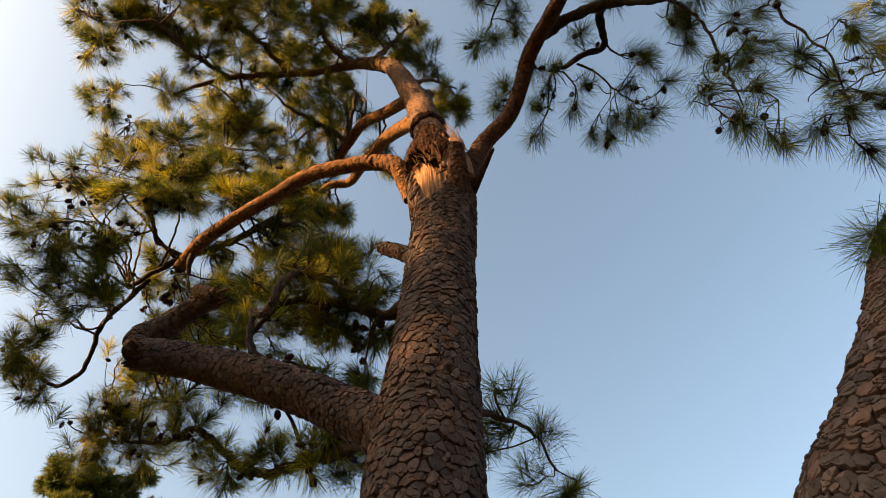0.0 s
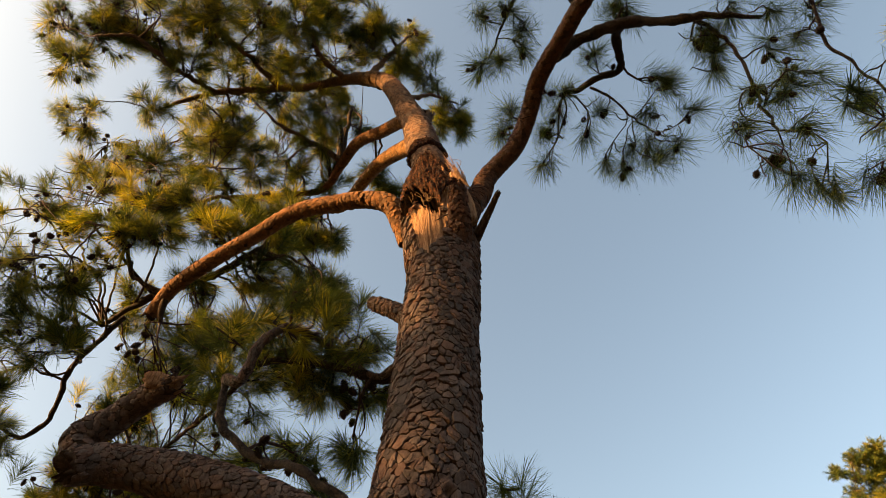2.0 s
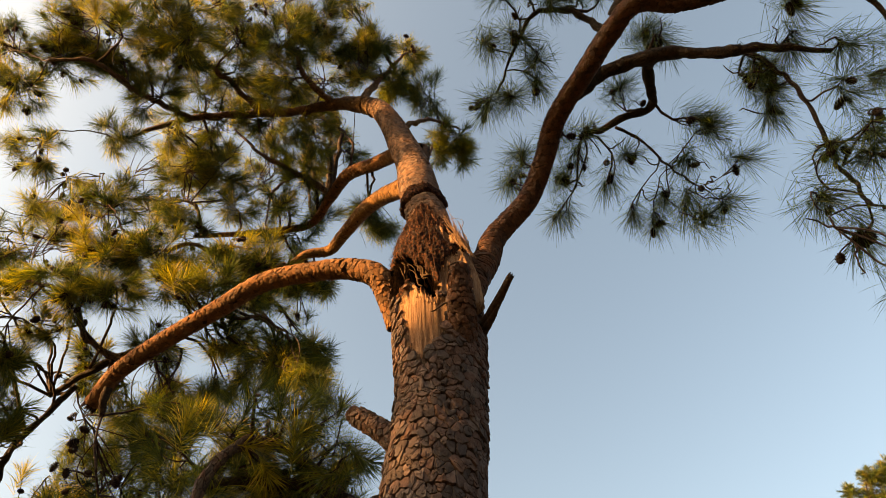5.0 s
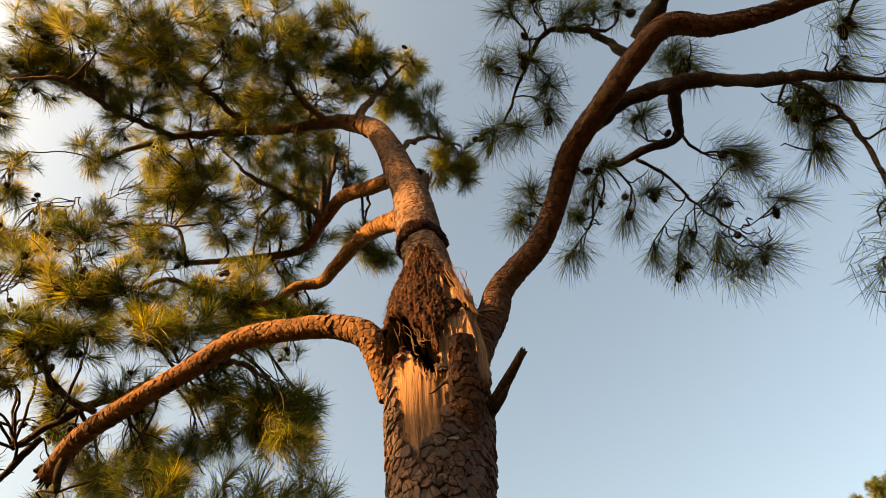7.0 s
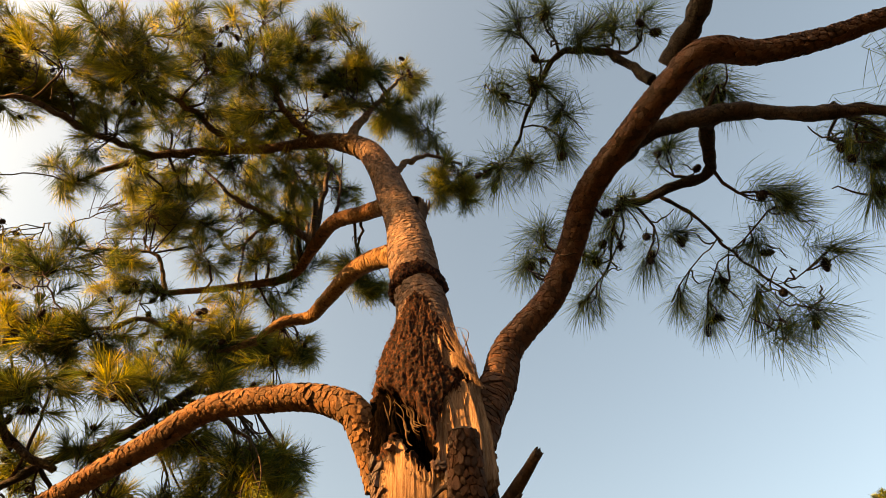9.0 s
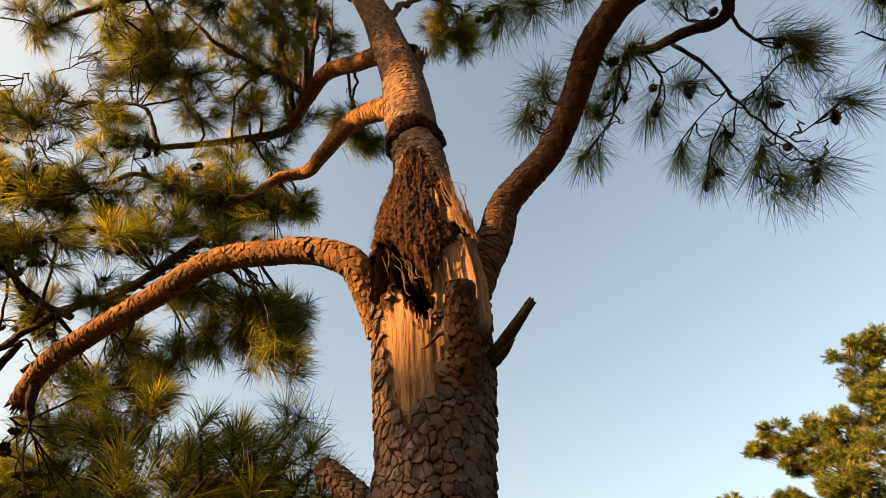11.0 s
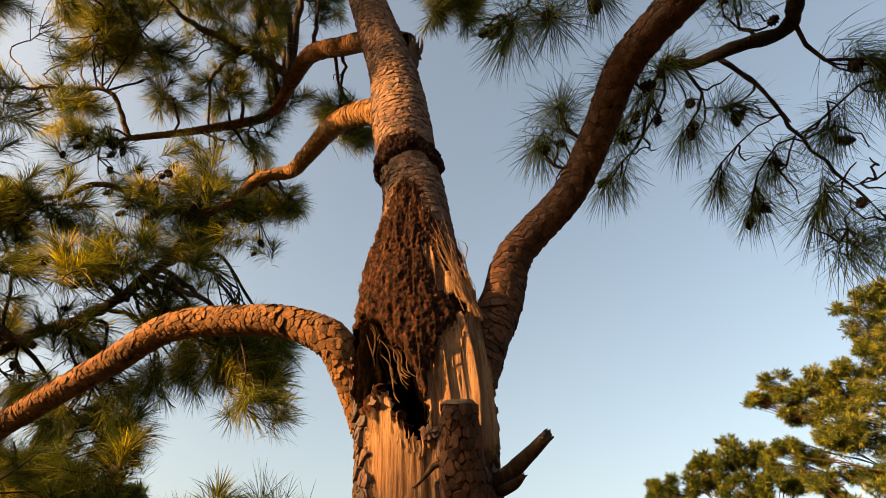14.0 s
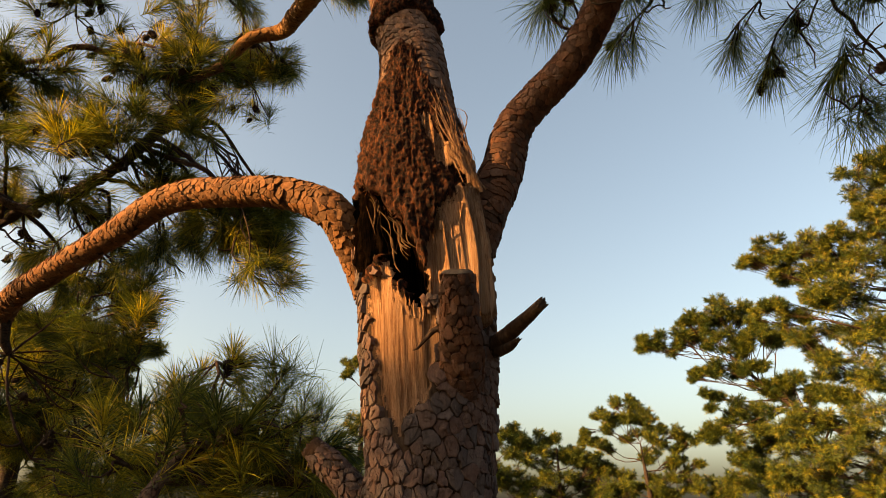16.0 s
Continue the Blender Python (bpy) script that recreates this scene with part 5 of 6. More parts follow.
    for x, y, z, r in [(2.01, 1.48, 7.44, 0.05), (2.31, 1.72, 7.42, 0.06), (2.04, 1.50, 6.75, 0.05), (2.46, 1.30, 7.92, 0.07), (2.54, 1.23, 7.74, 0.08),
    (2.51, 1.18, 8.34, 0.08), (2.85, 0.92, 8.45, 0.09), (2.21, 1.34, 7.80, 0.06), (2.70, 1.10, 8.33, 0.07), (2.26, 1.34, 7.14, 0.06),
    (2.22, 1.31, 8.64, 0.06), (2.44, 1.38, 7.76, 0.07), (2.58, 0.98, 8.55, 0.08)] + [(3.05, 1.75, 6.94, 0.08), (2.67, 1.60, 7.01, 0.08),
    (3.17, 1.44, 7.13, 0.10), (2.92, 1.50, 7.07, 0.08), (3.01, 1.06, 7.53, 0.10), (2.57, 1.20, 7.30, 0.08), (3.24, 1.19, 7.40, 0.10),
    (2.44, 1.66, 7.00, 0.08)]:
        right.clump(x, y, z, r, 3, 0.9, 0.8)
    right.build(pine, 190)
    under = Foliage([RIGHT_LOW])
    for x, y, z, r in [(0.41, 2.79, 5.60, 0.09), (0.65, 3.14, 5.56, 0.09), (0.55, 3.48, 5.48, 0.12), (0.83, 3.64, 5.46, 0.10), (0.31, 3.09, 5.54, 0.11),
    (0.24, 3.34, 5.55, 0.08)]:
        under.clump(x, y, z, r, 4, 0.0)
    under.build(pine, 12)


foliage()

# torn end of the stout low fork
def torn_face():
    a = Vector((0.30, -0.90, -0.15)).normalized()
    q = a.to_track_quat("Z", "Y").to_matrix()
    V, F = [], []
    for i in range(7):
        for k in range(36):
            an = k * math.pi / 18
            rr = i / 6 * (1 + 0.10 * math.sin(3 * an + 1) + 0.07 * math.sin(8 * an))
            up = 0.016 * fractal(np.array([an * 6 + i]), np.array([i * 1.7]), 5)[0] - (0.03 if i == 6 else 0)
            V.append(tuple(Vector((-1.385, 2.092, 5.735)) + q @ Vector((math.cos(an) * rr * 0.088, math.sin(an) * rr * 0.046, up))))
    for i in range(6):
        for k in range(36):
            F.append((i * 36 + k, (i + 1) * 36 + k, (i + 1) * 36 + (k + 1) % 36, i * 36 + (k + 1) % 36))
    return fast_mesh("torn_face", np.array(V), [np.array(F)])


part("torn_face", torn_face(), TORN, pine, "reddish torn end of the low fork")
gt = np.random.default_rng(17)
for i in range(14):
    an = i * 0.449
    o = np.array([0.0, math.cos(an), math.sin(an)]) * 0.05 * gt.uniform(0.3, 1.0)
    p = np.array([-1.36, 2.145, 5.738]) + o
    vv = np.array([0.09, -0.035, 0.012]) * gt.uniform(0.5, 1.3)
    u7 = np.linspace(0, 1, 7)[:, None]
    v, f = tubes([np.hstack([p + vv * u7, 0.012 * (1 - u7 ** 2) + 0.001])], 5)
    part("splinter", fast_mesh("splinter", v, f), TORN, pine, "reddish torn splinter")

# stubs and splinters of the wound
sawn_stub = part("sawn_stub", bark_stem("sawn_stub", [(0.12, 2.34, 7.02, 0.10), (0.125, 2.14, 7.24, 0.082), (0.117, 2.00, 7.42, 0.064),
    (0.112, 1.955, 7.50, 0.060)], 84, 0.05, 0.07, 0.006, 0.006, 12, False, 0.0, 0.008), CREVICE, pine, "short bark-covered stub")
part("bark", joined_plates("bark", *stem_plates([(0.12, 2.34, 7.02, 0.10), (0.125, 2.14, 7.24, 0.082), (0.117, 2.00, 7.42, 0.064),
    (0.112, 1.955, 7.50, 0.060)], 0.028, 0.034, 0.006, 0.0015, 13, 0.4)), SHADED_RED_PLATE, sawn_stub, "dark flaky bark", "stuff")
dead_stub = part("dead_stub", bark_stem("dead_stub", [(0.17, 2.37, 7.25, 0.064), (0.25, 2.27, 7.30, 0.040), (0.33, 2.10, 7.335, 0.028),
    (0.40, 1.94, 7.37, 0.020)], 48, 0.05, 0.12, 0.006, 0.008, 22, True, 0.03), DEAD, pine, "dark dead branch stub, snapped off")
part("prong", bark_stem("prong", [(0.27, 2.24, 7.28, 0.024), (0.31, 2.14, 7.275, 0.017),
    (0.335, 2.08, 7.285, 0.007)], 20, 0.03, 0.06, 0.004, 0.008, 23, True, 0.02), DEAD, dead_stub, "short dark broken prong")


def sawn_face(center, axis, r):
    a = Vector(axis).normalized()
    q = a.to_track_quat("Z", "Y").to_matrix()
    V, T = [], []
    for i in range(6):
        for k in range(40):
            an = k * math.pi / 20
            rr = r * i / 5 * (1 + 0.04 * math.sin(3 * an) + 0.03 * math.sin(7 * an + 1))
            V.append(Vector(center) + q @ Vector((math.cos(an) * rr, math.sin(an) * rr, 0.002 * math.sin(i * 2.3) - (0.006 if i == 5 else 0))))
    for i in range(5):
        for k in range(40):
            T.append((i * 40 + k, (i + 1) * 40 + k, (i + 1) * 40 + (k + 1) % 40, i * 40 + (k + 1) % 40))
    return fast_mesh("sawn_face", np.array([tuple(v) for v in V]), [np.array(T)])


part("sawn_face", sawn_face((0.112, 1.953, 7.503), (-0.02, -0.45, 0.9), 0.056), CUT, sawn_stub, "grey weathered sawn end")


def splinter(root, tip, wide, thick, curl, seed):
    g = np.random.default_rng(seed)
    root, tip = np.array(root), np.array(tip)
    n = 14
    u = np.linspace(0, 1, n)[:, None]
    c = root + (tip - root) * u + np.sin(u * math.pi * (1 + curl)) * g.normal(size=3) * (0.003 + 0.010 * curl)
    side = np.cross(tip - root, [0, 1, 0])
    side /= np.linalg.norm(side)
    w = wide * (1 - u ** 1.6) * (0.8 + 0.3 * g.random((n, 1))) + 0.0008
    d = np.array([0, -1, 0]) * thick
    V = np.stack([c - side * w, c + d, c + side * w, c - d * 0.6], 1).reshape(-1, 3)
    return V, grid_faces(n, 4)


def splinters(name, rows, mat, label, parent):
    for i, (root, tip, wide, thick, curl) in enumerate(rows):
        V, Q = splinter(root, tip, wide, thick, curl, 300 + i)
        part(name, fast_mesh(name, V, [Q], False), mat, parent, label)


g2 = np.random.default_rng(5)
rows = []
for i in range(22):      # upright spikes along the torn upper edges, tall beside the limb's foot and low at the hollow's tip
    deg = -60 + i * 3.0 + g2.uniform(-1.5, 1.5)
    edge = 7.52 + 0.09 * math.exp(-((deg + 35) / 6) ** 2) - 0.10 * min(1, max(0, (deg + 40) / 34)) + g2.normal() * 0.012
    tall = g2.uniform(0.01, 0.05)
    rad = 0.272
    x, y = math.sin(radians(deg)) * rad, 2.395 - math.cos(radians(deg)) * rad
    rows.append(((x, y, edge - 0.05), (x + g2.normal() * 0.010, y + g2.uniform(-0.012, 0.02), edge + tall), g2.uniform(0.003, 0.010), g2.uniform(0.002, 0.005), 0.15 * g2.random()))
for i in range(9):
    deg = 5 + i * 5.0 + g2.uniform(-1, 1)
    rad = 0.280
    x, y, z = math.sin(radians(deg)) * rad, 2.395 - math.cos(radians(deg)) * rad, 7.66 + 0.030 * i + g2.normal() * 0.02
    rows.append(((x, y, z), (x + g2.normal() * 0.008, y + g2.uniform(-0.015, 0.01), z + g2.uniform(0.04, 0.11)), g2.uniform(0.003, 0.010), g2.uniform(0.002, 0.006), 0.1 * g2.random()))
splinters("splinter", rows, TORN, "pale torn splinter", ZONE["torn_wood"])


def on_trunk(deg, r, z):
    return np.array([math.sin(radians(deg)) * r, 2.395 - math.cos(radians(deg)) * r, z])


rows = []
for i in range(40):      # strands torn down from the upper stem to the right limb's foot
    u = g2.random()
    up = on_trunk(6 + 26 * u + g2.normal() * 5, 0.255 + 0.03 * g2.random(), 8.44 - 0.30 * u + g2.normal() * 0.06)
    low = on_trunk(26 + 30 * u + g2.normal() * 4, 0.280 + 0.02 * g2.random(), 8.05 - 0.07 * u + g2.normal() * 0.03)
    rows.append((low, up, g2.uniform(0.0006, 0.0030) if i % 6 else 0.007, g2.uniform(0.0008, 0.002), g2.uniform(0.2, 1.6)))
splinters("strand", rows, TORN, "long pale strand of torn wood", ZONE["split_wood"])
def on_skin(deg, z, out):
    """A point over the trunk's round at a height, that many metres off its mean skin."""
    k = max(q for q in range(len(TRUNK) - 1) if TRUNK[q][2] <= z)
    f = (z - TRUNK[k][2]) / (TRUNK[k + 1][2] - TRUNK[k][2])
    ax, ay, _, ar = [(1 - f) * p + f * q for p, q in zip(TRUNK[k], TRUNK[k + 1])]
    return np.array([ax + math.sin(radians(deg)) * (ar + out), ay - math.cos(radians(deg)) * (ar + out), z])


for i in range(17):      # curled ribs of wood in the hollow, in three sheaves bent alike
    sheaf = (0, 0, 0, 0, 1, 1, 2)[i % 7]
    d0, z0, long, lean = ((-30, 7.83, 0.21, 18), (-52, 7.96, 0.15, 6), (-66, 7.94, 0.25, 2))[sheaf]
    d0, z0 = d0 + g2.normal() * (6, 7, 4)[sheaf], z0 + g2.normal() * 0.035
    long *= g2.uniform(0.6, 1.15)
    way = []
    for w in np.linspace(0, 1, 15):
        bend = (4.5, 3.0, 0.8)[sheaf] * math.sin(w * 5.6 + 0.5 + 0.3 * sheaf) * g2.uniform(0.92, 1.08)
        way.append(on_skin(d0 + lean * w + bend, z0 - long * w, -0.030 - 0.035 * math.sin(w * 3.0)))
    u = np.linspace(0, 1, 15)[:, None]
    v, f = tubes([np.hstack([np.array(way), 0.0036 * (0.25 + np.sin(u * 2.9 + 0.12)) * g2.uniform(0.5, 1.2) * (0.7 + 0.6 * g2.random((15, 1)))])], 5)
    part("rib", fast_mesh("rib", v, f), RIB, ZONE["hollow"], "curled dry rib of wood")
# short dry hairs that fur the rotten wood
hv, hq = [], []
while len(hv) < 2600:
    deg, z = g2.uniform(-82, 48), g2.uniform(7.75, 8.92)
    ring = len(hv) % 6 == 0
    if ring:
        deg, z = g2.uniform(-105, 72), g2.uniform(9.08, 9.26)
    at_d, at_z = np.array([float(deg)]), np.array([float(z)])
    if not inside(BAND if ring else ROT, at_d, at_z)[0] or inside(HOLLOW_AREA, at_d, at_z)[0]:
        continue
    k = min(range(len(TRUNK)), key=lambda q: abs(TRUNK[q][2] - z))
    k = k if TRUNK[k][2] <= z else k - 1
    f = (z - TRUNK[k][2]) / (TRUNK[k + 1][2] - TRUNK[k][2])
    ax, ay, az, ar = [(1 - f) * p + f * q for p, q in zip(TRUNK[k], TRUNK[k + 1])]
    o = np.array([math.sin(radians(deg)), -math.cos(radians(deg)), 0.0])
    side = np.array([o[1], -o[0], 0.0])
    p = np.array([ax, ay, z]) + o * (ar + 0.004 + 0.02 * g2.random())
    d = o * g2.uniform(0.1, 0.7) + side * g2.normal() * 0.45 + np.array([0, 0, g2.normal() * 0.6 - 0.5])
    d *= g2.uniform(0.012, 0.036) / np.linalg.norm(d)
    w = side * 0.0014 + np.array([0, 0, 0.0006])
    hv.append(np.array([p - w, p + w, p + d + w * 0.3, p + d - w * 0.3]))
    hq.append(np.arange(4) + 4 * len(hq))
part("fur", fast_mesh("fur", np.vstack(hv), [np.array(hq)], False), ROTTEN, ZONE["rotten_wood"], "reddish dry fibres on rotten wood", "stuff")
V, Q = splinter((0.065, 2.10, 7.315), (-0.045, 2.085, 7.270), 0.015, 0.005, 0.6, 77)
part("bark_flap", fast_mesh("bark_flap", V, [Q]), DEAD, pine, "small dark flap of bark")
snag = part("snag", bark_stem("snag", [(-0.20, 2.50, 10.05, 0.07), (-0.165, 2.48, 10.22, 0.055), (-0.15, 2.47, 10.34, 0.034)], 28, 0.03, 0.05, 0.008, 0.008, 78, True, 0.09), DEAD, pine,
            "grey broken snag on the upper stem")
for k in range(7):
    x0, z0 = -0.175 + 0.012 * k, 10.22 + 0.02 * g2.normal()
    V, Q = splinter((x0, 2.455 + 0.02 * g2.random(), z0), (x0 + 0.02 * g2.normal(), 2.44, z0 + g2.uniform(0.10, 0.26)), g2.uniform(0.008, 0.018), 0.006, 0.4, 80 + k)
    part("splinter", fast_mesh("splinter", V, [Q], False), DEAD, snag, "grey broken splinter")

# ---- the leaning neighbour ----
neighbour = thing("pine_tree", 0.85, 1.5, 0.0, "leaning pine trunk with thick plated bark", "tree")
LEAN = [(0.850, 1.500, -0.100, 0.340), (0.880, 1.480, 2.000, 0.300), (0.950, 1.460, 3.200, 0.260), (1.120, 1.450, 3.790, 0.224),
    (1.290, 1.450, 4.020, 0.210), (1.500, 1.450, 4.280, 0.200), (1.730, 1.450, 4.570, 0.195), (2.050, 1.450, 5.030, 0.190), (2.300, 1.430, 5.350, 0.185),
    (2.700, 1.400, 5.900, 0.180), (3.400, 1.300, 6.800, 0.160), (4.400, 1.200, 8.000, 0.130), (5.400, 1.100, 9.500, 0.060)]
lean_stem = part("trunk", bark_stem("trunk", LEAN, 72, 0.058, 0.085, 0.008, 0.022, 41, True, 0.0, 0.012), CREVICE, neighbour)
part("bark", joined_plates("bark", *stem_plates(LEAN[:9], 0.034, 0.056, 0.011, 0.0026, 41, 0.32, 2.6)), PLATE, lean_stem, "thick flaky plates of bark", "stuff")
lean_tuft = Foliage([[(1.90, 1.42, 4.96, 0.02), (1.84, 1.38, 5.06, 0.01)]])
lean_tuft.clump(1.83, 1.36, 5.10, 0.05, 4, 0)
lean_tuft.build(neighbour, 4)
lean_green = Foliage([LEAN[10:]])
for k in range(14):
    lean_green.clump(5.4 + rng.normal() * 0.6, 1.0 + rng.normal() * 0.6, 9.6 + rng.normal() * 0.5, 0.35, 10, 0.3)
lean_green.build(neighbour, 0)

# ---- distant pines ----
def fine_tuft(tilt, count, length, width, seed):
    """A small far tuft: one thin triangle for each needle."""
    v, q, t = tuft_heap(tilt, count, length, width, seed, 1.15, True)
    keep = v.reshape(-1, 5, 3)[:, [0, 1, 4]].reshape(-1, 3)
    return keep, np.arange(count * 3).reshape(-1, 3)


SMALL = [[fine_tuft(t, 24, 0.19, 0.020, 501 + 7 * i + k) for k in range(2)] for i, t in enumerate(TILTS)]


def far_pine(x, y, trunk, clumps, label, density, size, seed):
    """A distant pine: a tapered trunk, limbs that reach to the clumps, and clumps of needle tufts."""
    g = np.random.default_rng(seed)
    tree = thing("pine_tree", x, y, 0.0, label, "tree", "distant pines")
    part("trunk", bark_stem("trunk", trunk, 12, 0.09, 0.16, 0.02, 0.25, seed), SHADED_BARK, tree)
    stem = spline(trunk, 60)
    HV, HT, n, limbs = [], [], 0, []
    for cx, cy, cz, r in clumps:
        c = np.array([cx, cy, cz])
        want = np.array([cx, cy, cz - 0.35 * np.hypot(cx - x, cy - y) - 0.5])
        k = int(np.argmin(np.linalg.norm(stem[:, :3] - want, axis=1)))
        root = stem[k, :3]
        u = np.linspace(0, 1, 12)[:, None]
        far = np.linalg.norm(c - root)
        path = root + (c - root) * u + np.sin(math.pi * u) * (g.normal(size=3) * 0.07 * far + np.array([0, 0, -0.07 * far])) + np.cumsum(g.normal(size=(12, 3)), axis=0) * 0.015 * far * np.sin(math.pi * u)
        limbs.append(np.hstack([path, np.linspace(min(0.45 * stem[k, 3], 0.02 * size + 0.008 * far), min(0.40 * stem[k, 3], 0.014 * size), 12)[:, None]]))
        for sub in range(5):
            e = c + g.normal(size=3) * (0.62, 0.62, 0.46) * np.array(r)
            b0 = path[int(g.integers(6, 12))]
            v6 = np.linspace(0, 1, 6)[:, None]
            way = b0 + (e - b0) * v6 + np.sin(math.pi * v6) * g.normal(size=3) * 0.12 * r
            limbs.append(np.hstack([way, np.linspace(0.015, 0.008, 6)[:, None] * size]))
            for i in range(int(density)):
                o = g.normal(size=3)
                o *= (g.uniform(0.1, 1) ** 0.5) * 0.55 * r / np.linalg.norm(o) * np.array([1.25, 1.25, 0.9])
                p = e + o
                if i % 3 == 0:
                    b = way[int(g.integers(2, 6))]
                    limbs.append(np.hstack([b + (p - b) * v6[::5], np.full((2, 1), 0.006 * size)]))
                d = o / np.linalg.norm(o) + np.array([0, 0, 0.5])
                d /= np.linalg.norm(d)
                q = min(5, max(0, int(round((math.degrees(math.acos(d[2])) - 15) / 25))))
                w, tt = SMALL[q][int(g.integers(0, 2))]
                tn, sz = math.atan2(d[1], d[0]), size * g.uniform(0.8, 1.2)
                co, si = math.cos(tn) * sz, math.sin(tn) * sz
                HV.append(np.stack([w[:, 0] * co - w[:, 1] * si, w[:, 0] * si + w[:, 1] * co, w[:, 2] * sz], -1) + p)
                HT.append(tt + n)
                n += len(w)
    v, f = tubes(limbs, 3)
    part("limb_growth", fast_mesh("limb_growth", v, f), TWIG, tree, "", "stuff")
    crown = fast_mesh("crown", np.vstack(HV), [np.vstack(HT)], False)
    tone_tufts(crown, np.repeat(g.random(len(HV)), [len(v) for v in HV]))
    part("crown", crown, FAR_NEEDLE, tree, "", "stuff")


far_pine(24.2, 27.3, [(24.2, 27.3, -0.2, 0.45), (24.0, 27.3, 6.0, 0.40), (23.5, 27.3, 13.3, 0.32), (23.4, 27.3, 18.2, 0.17), (23.4, 27.3, 21.3, 0.06)],
         [(20.8, 26.3, 22.0, 0.86), (21.4, 25.8, 22.3, 0.91), (21.8, 25.5, 22.4, 0.84), (20.7, 26.4, 20.2, 0.62), (21.3, 25.9, 20.6, 0.83), (16.3, 29.3, 18.9, 0.55), (17.1, 28.9, 19.0, 0.66),
    (17.8, 28.4, 19.1, 0.71), (18.5, 28.0, 18.9, 0.76), (19.2, 27.5, 19.0, 0.74), (17.5, 28.6, 18.2, 0.60), (18.1, 28.3, 17.9, 0.69), (18.8, 27.8, 17.6, 1.02), (19.7, 27.2, 17.9, 1.12),
    (20.4, 26.5, 18.0, 1.10), (19.2, 27.5, 16.2, 1.22), (20.1, 26.8, 16.0, 1.24), (18.5, 28.0, 16.1, 0.95), (20.8, 26.3, 17.2, 1.08), (19.1, 27.5, 14.6, 1.19), (20.1, 26.9, 14.1, 1.22),
    (20.3, 26.7, 19.2, 0.84), (21.2, 26.0, 19.0, 0.82), (16.1, 29.4, 16.1, 0.53), (16.8, 29.0, 16.2, 0.58), (17.5, 28.6, 15.8, 0.74), (17.1, 28.9, 14.6, 0.73), (17.6, 28.5, 13.8, 0.77),
    (18.1, 28.3, 13.1, 0.82), (18.6, 27.9, 14.1, 0.93), (19.3, 27.4, 12.7, 1.05), (19.8, 27.0, 12.3, 1.03), (19.4, 27.3, 10.8, 1.12), (18.6, 27.9, 11.2, 0.94), (18.0, 28.3, 11.8, 0.74),
    (17.2, 28.8, 10.5, 0.79), (17.8, 28.4, 10.3, 0.89), (16.2, 29.4, 9.8, 0.81), (15.7, 29.6, 8.3, 0.91), (16.7, 29.0, 8.3, 1.04), (17.7, 28.5, 8.6, 1.13), (18.7, 27.8, 9.2, 1.15),
    (18.8, 27.8, 7.8, 1.13), (17.7, 28.5, 7.3, 1.15), (16.3, 29.3, 7.2, 1.03), (17.5, 28.6, 9.4, 0.88)], "tall distant pine in layered sunlit clumps", 48, 1.36, 71)
far_pine(37.3, 47.0, [(37.3, 47.0, -0.2, 0.55), (36.8, 47.3, 4.0, 0.45), (32.5, 49.4, 11.3, 0.29), (27.5, 51.1, 15.6, 0.17), (24.4, 52.3, 19.9, 0.07)],
         [(18.1, 54.7, 20.9, 0.74), (19.3, 54.2, 20.9, 1.06), (20.8, 53.7, 20.6, 1.06), (21.7, 53.5, 21.3, 1.15), (22.9, 53.0, 21.3, 1.15), (23.9, 52.5, 22.3, 1.25), (25.1, 51.8, 23.0, 1.34),
    (25.8, 51.6, 22.5, 1.22), (22.4, 53.0, 22.5, 0.94), (23.9, 52.5, 20.6, 1.13), (25.6, 51.6, 21.1, 1.22), (26.8, 51.1, 21.1, 1.20), (27.5, 50.6, 20.1, 1.08), (28.4, 50.1, 20.1, 0.98),
    (26.0, 51.3, 19.7, 1.01), (25.1, 51.8, 18.2, 1.10), (26.5, 51.1, 17.7, 0.98), (23.2, 52.8, 17.7, 0.82), (22.0, 53.3, 17.5, 0.60), (27.7, 50.4, 15.8, 1.06), (28.7, 49.9, 16.1, 1.13),
    (29.4, 49.7, 15.1, 1.03), (27.2, 50.9, 16.3, 0.86), (23.2, 52.8, 15.6, 0.89), (23.4, 52.5, 13.4, 1.18), (24.8, 52.1, 14.6, 1.15), (25.8, 51.6, 13.7, 1.34), (24.1, 52.3, 12.0, 1.34),
    (22.9, 52.8, 12.5, 0.86), (25.1, 51.8, 11.5, 1.42), (26.8, 51.1, 12.2, 1.39), (24.1, 52.3, 9.6, 1.51), (25.3, 51.8, 8.9, 1.66), (27.0, 50.9, 9.1, 1.63), (23.4, 52.8, 7.9, 1.20)], "distant leaning pine with flat sunlit clumps", 46, 2.4, 72)
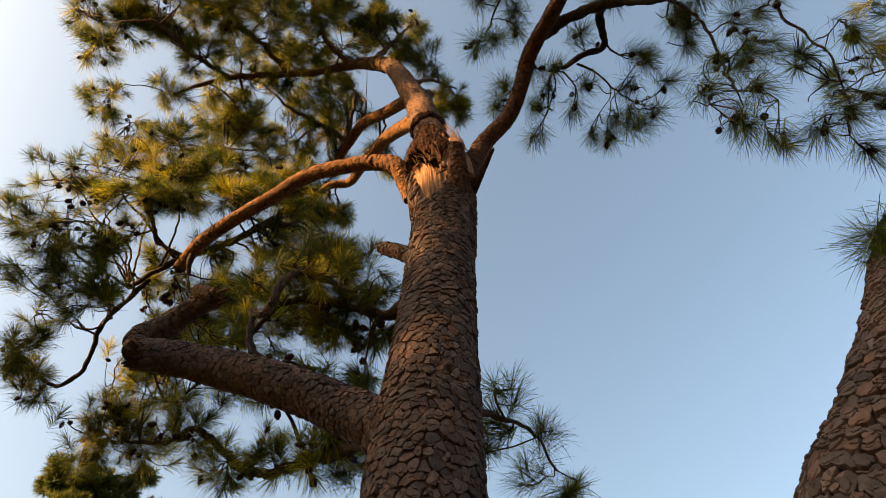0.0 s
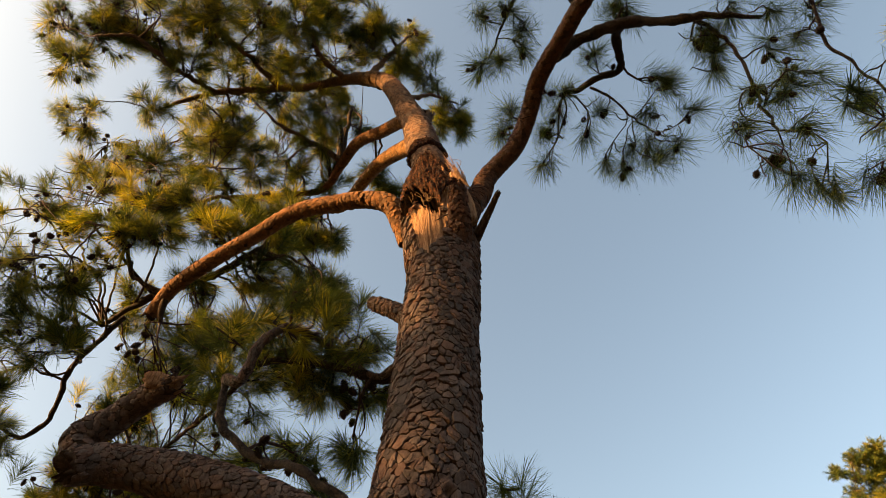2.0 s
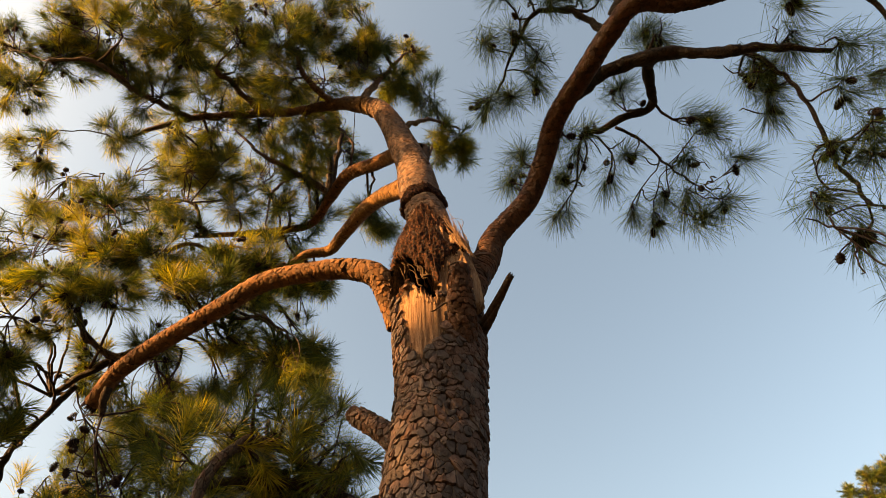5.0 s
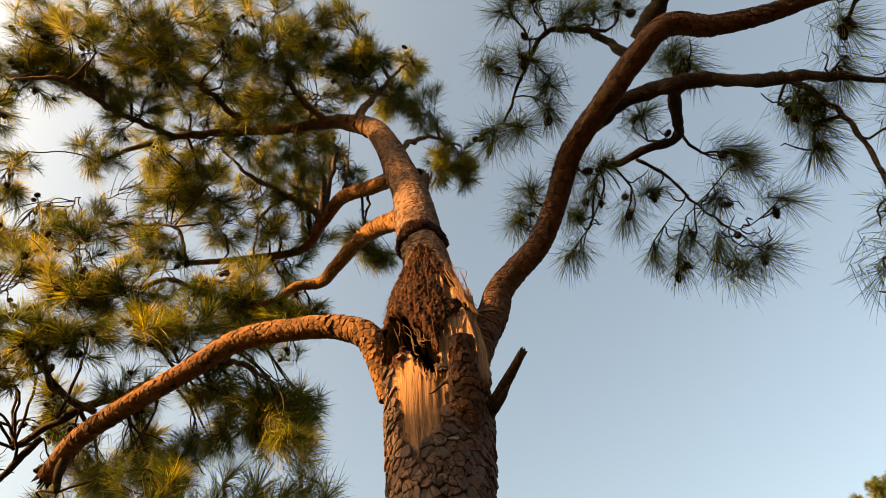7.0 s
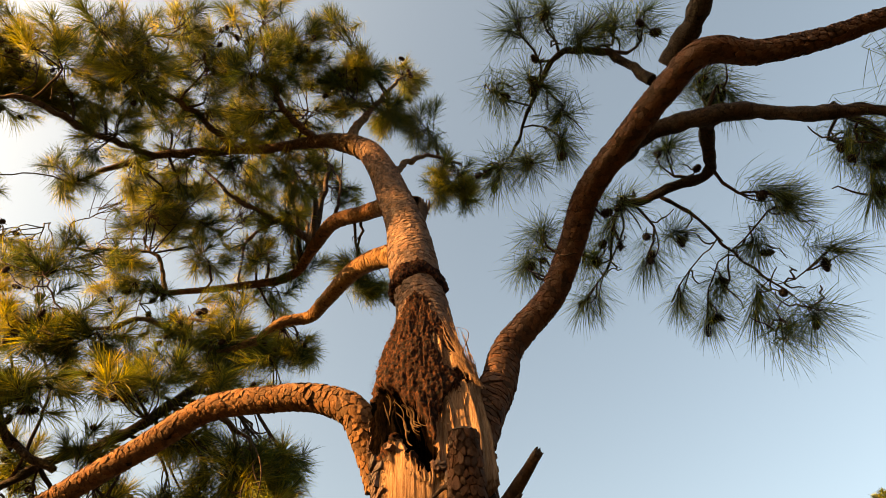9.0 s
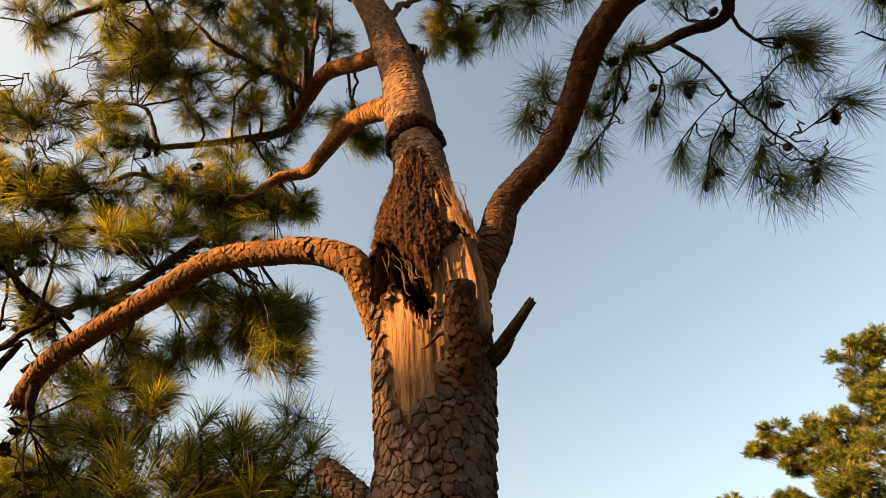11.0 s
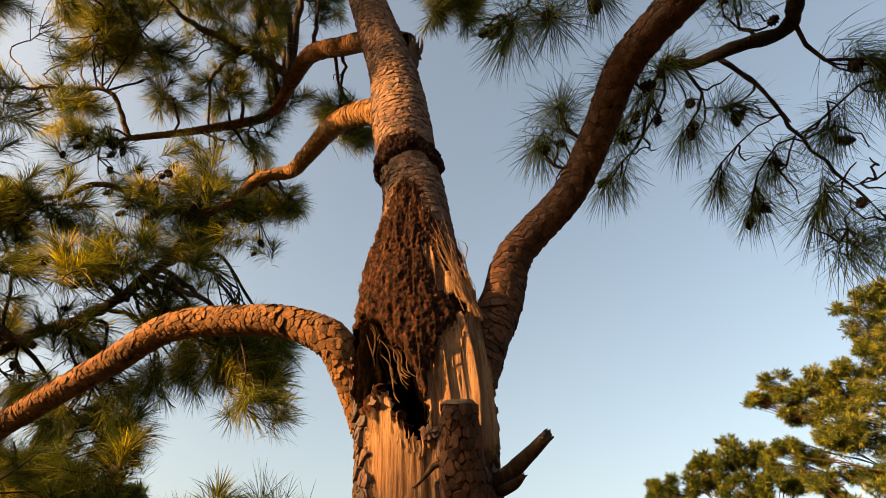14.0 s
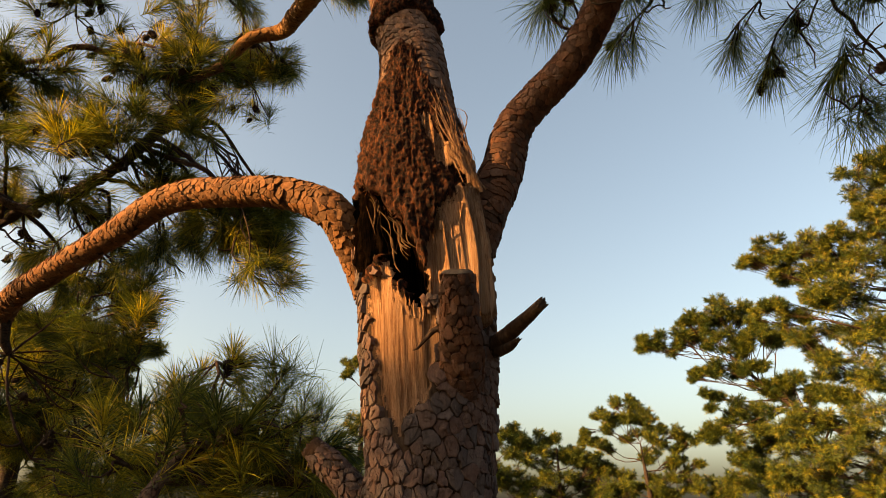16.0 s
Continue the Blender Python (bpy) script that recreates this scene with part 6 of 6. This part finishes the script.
far_pine(13.6, 43.6, [(13.6, 43.6, -0.2, 0.3), (13.7, 43.6, 6, 0.22), (13.5, 43.6, 9, 0.12), (13.4, 43.6, 10.8, 0.04)],
         [(11.0, 44.7, 12.9, 0.58), (12.0, 44.4, 13.3, 0.75), (13.0, 44.2, 13.6, 0.83), (13.7, 44.0, 13.0, 0.82), (14.1, 43.8, 12.2, 0.73),
    (11.3, 44.6, 12.1, 0.66), (12.5, 44.3, 12.4, 0.82), (10.2, 44.9, 11.4, 0.58), (9.8, 45.0, 11.6, 0.41), (11.0, 44.7, 10.9, 0.65),
    (13.3, 44.1, 11.4, 0.81), (14.6, 43.7, 11.4, 0.80), (15.6, 43.3, 11.2, 0.71), (16.4, 43.0, 10.7, 0.63), (15.9, 43.2, 9.8, 0.70),
    (16.7, 42.9, 9.1, 0.69), (15.0, 43.5, 9.5, 0.78), (14.0, 43.8, 10.1, 0.64), (14.2, 43.8, 8.6, 0.78), (15.6, 43.3, 8.4, 0.85), (16.8, 42.8, 8.0, 0.84),
    (17.8, 42.5, 7.6, 0.75), (12.7, 44.2, 8.1, 0.63), (14.7, 43.6, 7.5, 0.85)], "far pine with a thin airy crown", 34, 1.6, 73)
far_pine(8.5, 49.0, [(8.5, 49.0, -0.2, 0.3), (8.5, 49.0, 6, 0.2), (8.4, 49.0, 11, 0.05)],
         [(4.0, 49.8, 12.1, 0.83), (5.0, 49.8, 12.1, 0.82), (5.9, 49.7, 12.0, 0.91), (6.7, 49.6, 11.4, 0.91), (7.6, 49.4, 11.6, 0.72),
    (4.7, 49.8, 10.8, 1.18), (6.0, 49.7, 10.5, 1.26), (7.5, 49.4, 10.3, 1.17), (8.9, 49.2, 10.7, 0.90), (9.7, 49.1, 10.3, 0.98), (10.5, 48.9, 10.0, 0.88),
    (11.5, 48.7, 9.6, 0.88), (12.5, 48.4, 9.2, 0.78), (4.2, 49.8, 9.1, 1.34), (5.9, 49.7, 8.8, 1.33), (7.6, 49.4, 8.6, 1.32), (9.3, 49.1, 8.6, 1.23),
    (11.0, 48.8, 8.4, 1.22), (12.4, 48.5, 8.2, 1.03), (4.5, 49.8, 7.5, 1.32), (6.7, 49.6, 7.4, 1.31), (8.8, 49.2, 7.4, 1.30), (10.9, 48.8, 7.3, 1.21),
    (12.5, 48.4, 7.3, 1.11)], "far dark green pine", 40, 1.9, 74)
far_pine(-6.3, 43.5, [(-6.3, 43.5, -0.2, 0.3), (-6.3, 43.5, 9, 0.2), (-6.4, 43.5, 19, 0.05)],
         [(-7.3, 43.4, 16.4, 0.76), (-6.5, 43.5, 16.9, 0.68), (-7.7, 43.3, 15.8, 0.50), (-6.4, 43.5, 12.6, 0.81), (-7.1, 43.4, 11.8, 0.64),
    (-6.2, 43.5, 10.6, 0.88), (-7.2, 43.4, 9.9, 0.71)], "far pine beside the broken trunk", 26, 1.6, 75)
far_pine(-15.5, 45.0, [(-15.5, 45.0, -0.2, 0.3), (-15.5, 45.0, 6, 0.2), (-15.5, 45.0, 12, 0.05)],
         [(-16.9, 44.9, 13.0, 1.10), (-15.5, 45.4, 12.6, 0.93), (-17.9, 44.5, 11.9, 0.99), (-14.6, 45.7, 11.4, 0.93), (-16.1, 45.2, 10.8, 1.25),
    (-18.2, 44.4, 10.3, 1.22)], "far dark green pine", 36, 1.9, 76)
far_pine(-6.4, 9.0, [(-6.4, 9.0, -0.2, 0.22), (-6.4, 9.0, 4, 0.17), (-6.3, 9.0, 8, 0.11), (-6.3, 9.0, 10.5, 0.03)],
         [(-6.5, 8.8, 9.3, 0.35), (-6.1, 9.1, 9.4, 0.36), (-5.7, 9.4, 9.4, 0.37), (-5.3, 9.6, 9.1, 0.28), (-5.9, 9.2, 8.9, 0.36), (-6.3, 8.9, 8.7, 0.37),
    (-5.4, 9.6, 8.5, 0.31), (-5.9, 9.2, 8.1, 0.37), (-6.3, 8.9, 8.0, 0.35), (-6.2, 9.0, 7.5, 0.37), (-5.8, 9.3, 7.5, 0.36),
    (-6.0, 9.2, 7.0, 0.37)], "young pine with dense dark green needles", 70, 0.8, 77)

# unseen pines added on the sunny side; their tops shade lower trunk and right limb
sx, sy = SUN_DIR.x / math.cos(h), SUN_DIR.y / math.cos(h)
for k, (off, top, wide, low) in enumerate(((-3.4, 15.2, 1.2, 5), (-1.0, 15.2, 0.6, 6), (0.25, 15.1, 0.45, 7), (1.38, 15.3, 0.17, 8), (2.3, 11.75, 0.55, 5),
    (3.05, 11.5, 0.22, 8), (3.4, 11.4, 0.25, 8), (3.9, 12.1, 0.45, 6), (5.4, 11.8, 0.9, 5), (8.0, 11.8, 1.2, 5), (0.55, 16.2, 0.2, 11.8))):
    bx, by = 14 * sx + sy * off, 14 * sy - sx * off
    gg = np.random.default_rng(900 + k)
    r = 0.9 if wide > 0.4 else 0.42
    heap = [(bx + gg.normal() * wide, by + gg.normal() * wide, top - r * 0.8 - (top - low) * gg.random() ** 1.2, r) for _ in range(15)]
    far_pine(bx, by, [(bx, by, -0.2, 0.22), (bx + 0.1, by, 4, 0.16),
    (bx, by + 0.1, top - 0.8, 0.04)], heap, "bushy pine added out of view to cast shade", 3 if 2 < off < 5 else 7 if wide > 0.4 else 13, 3.4 if wide > 0.4 else 1.6, 90 + k)
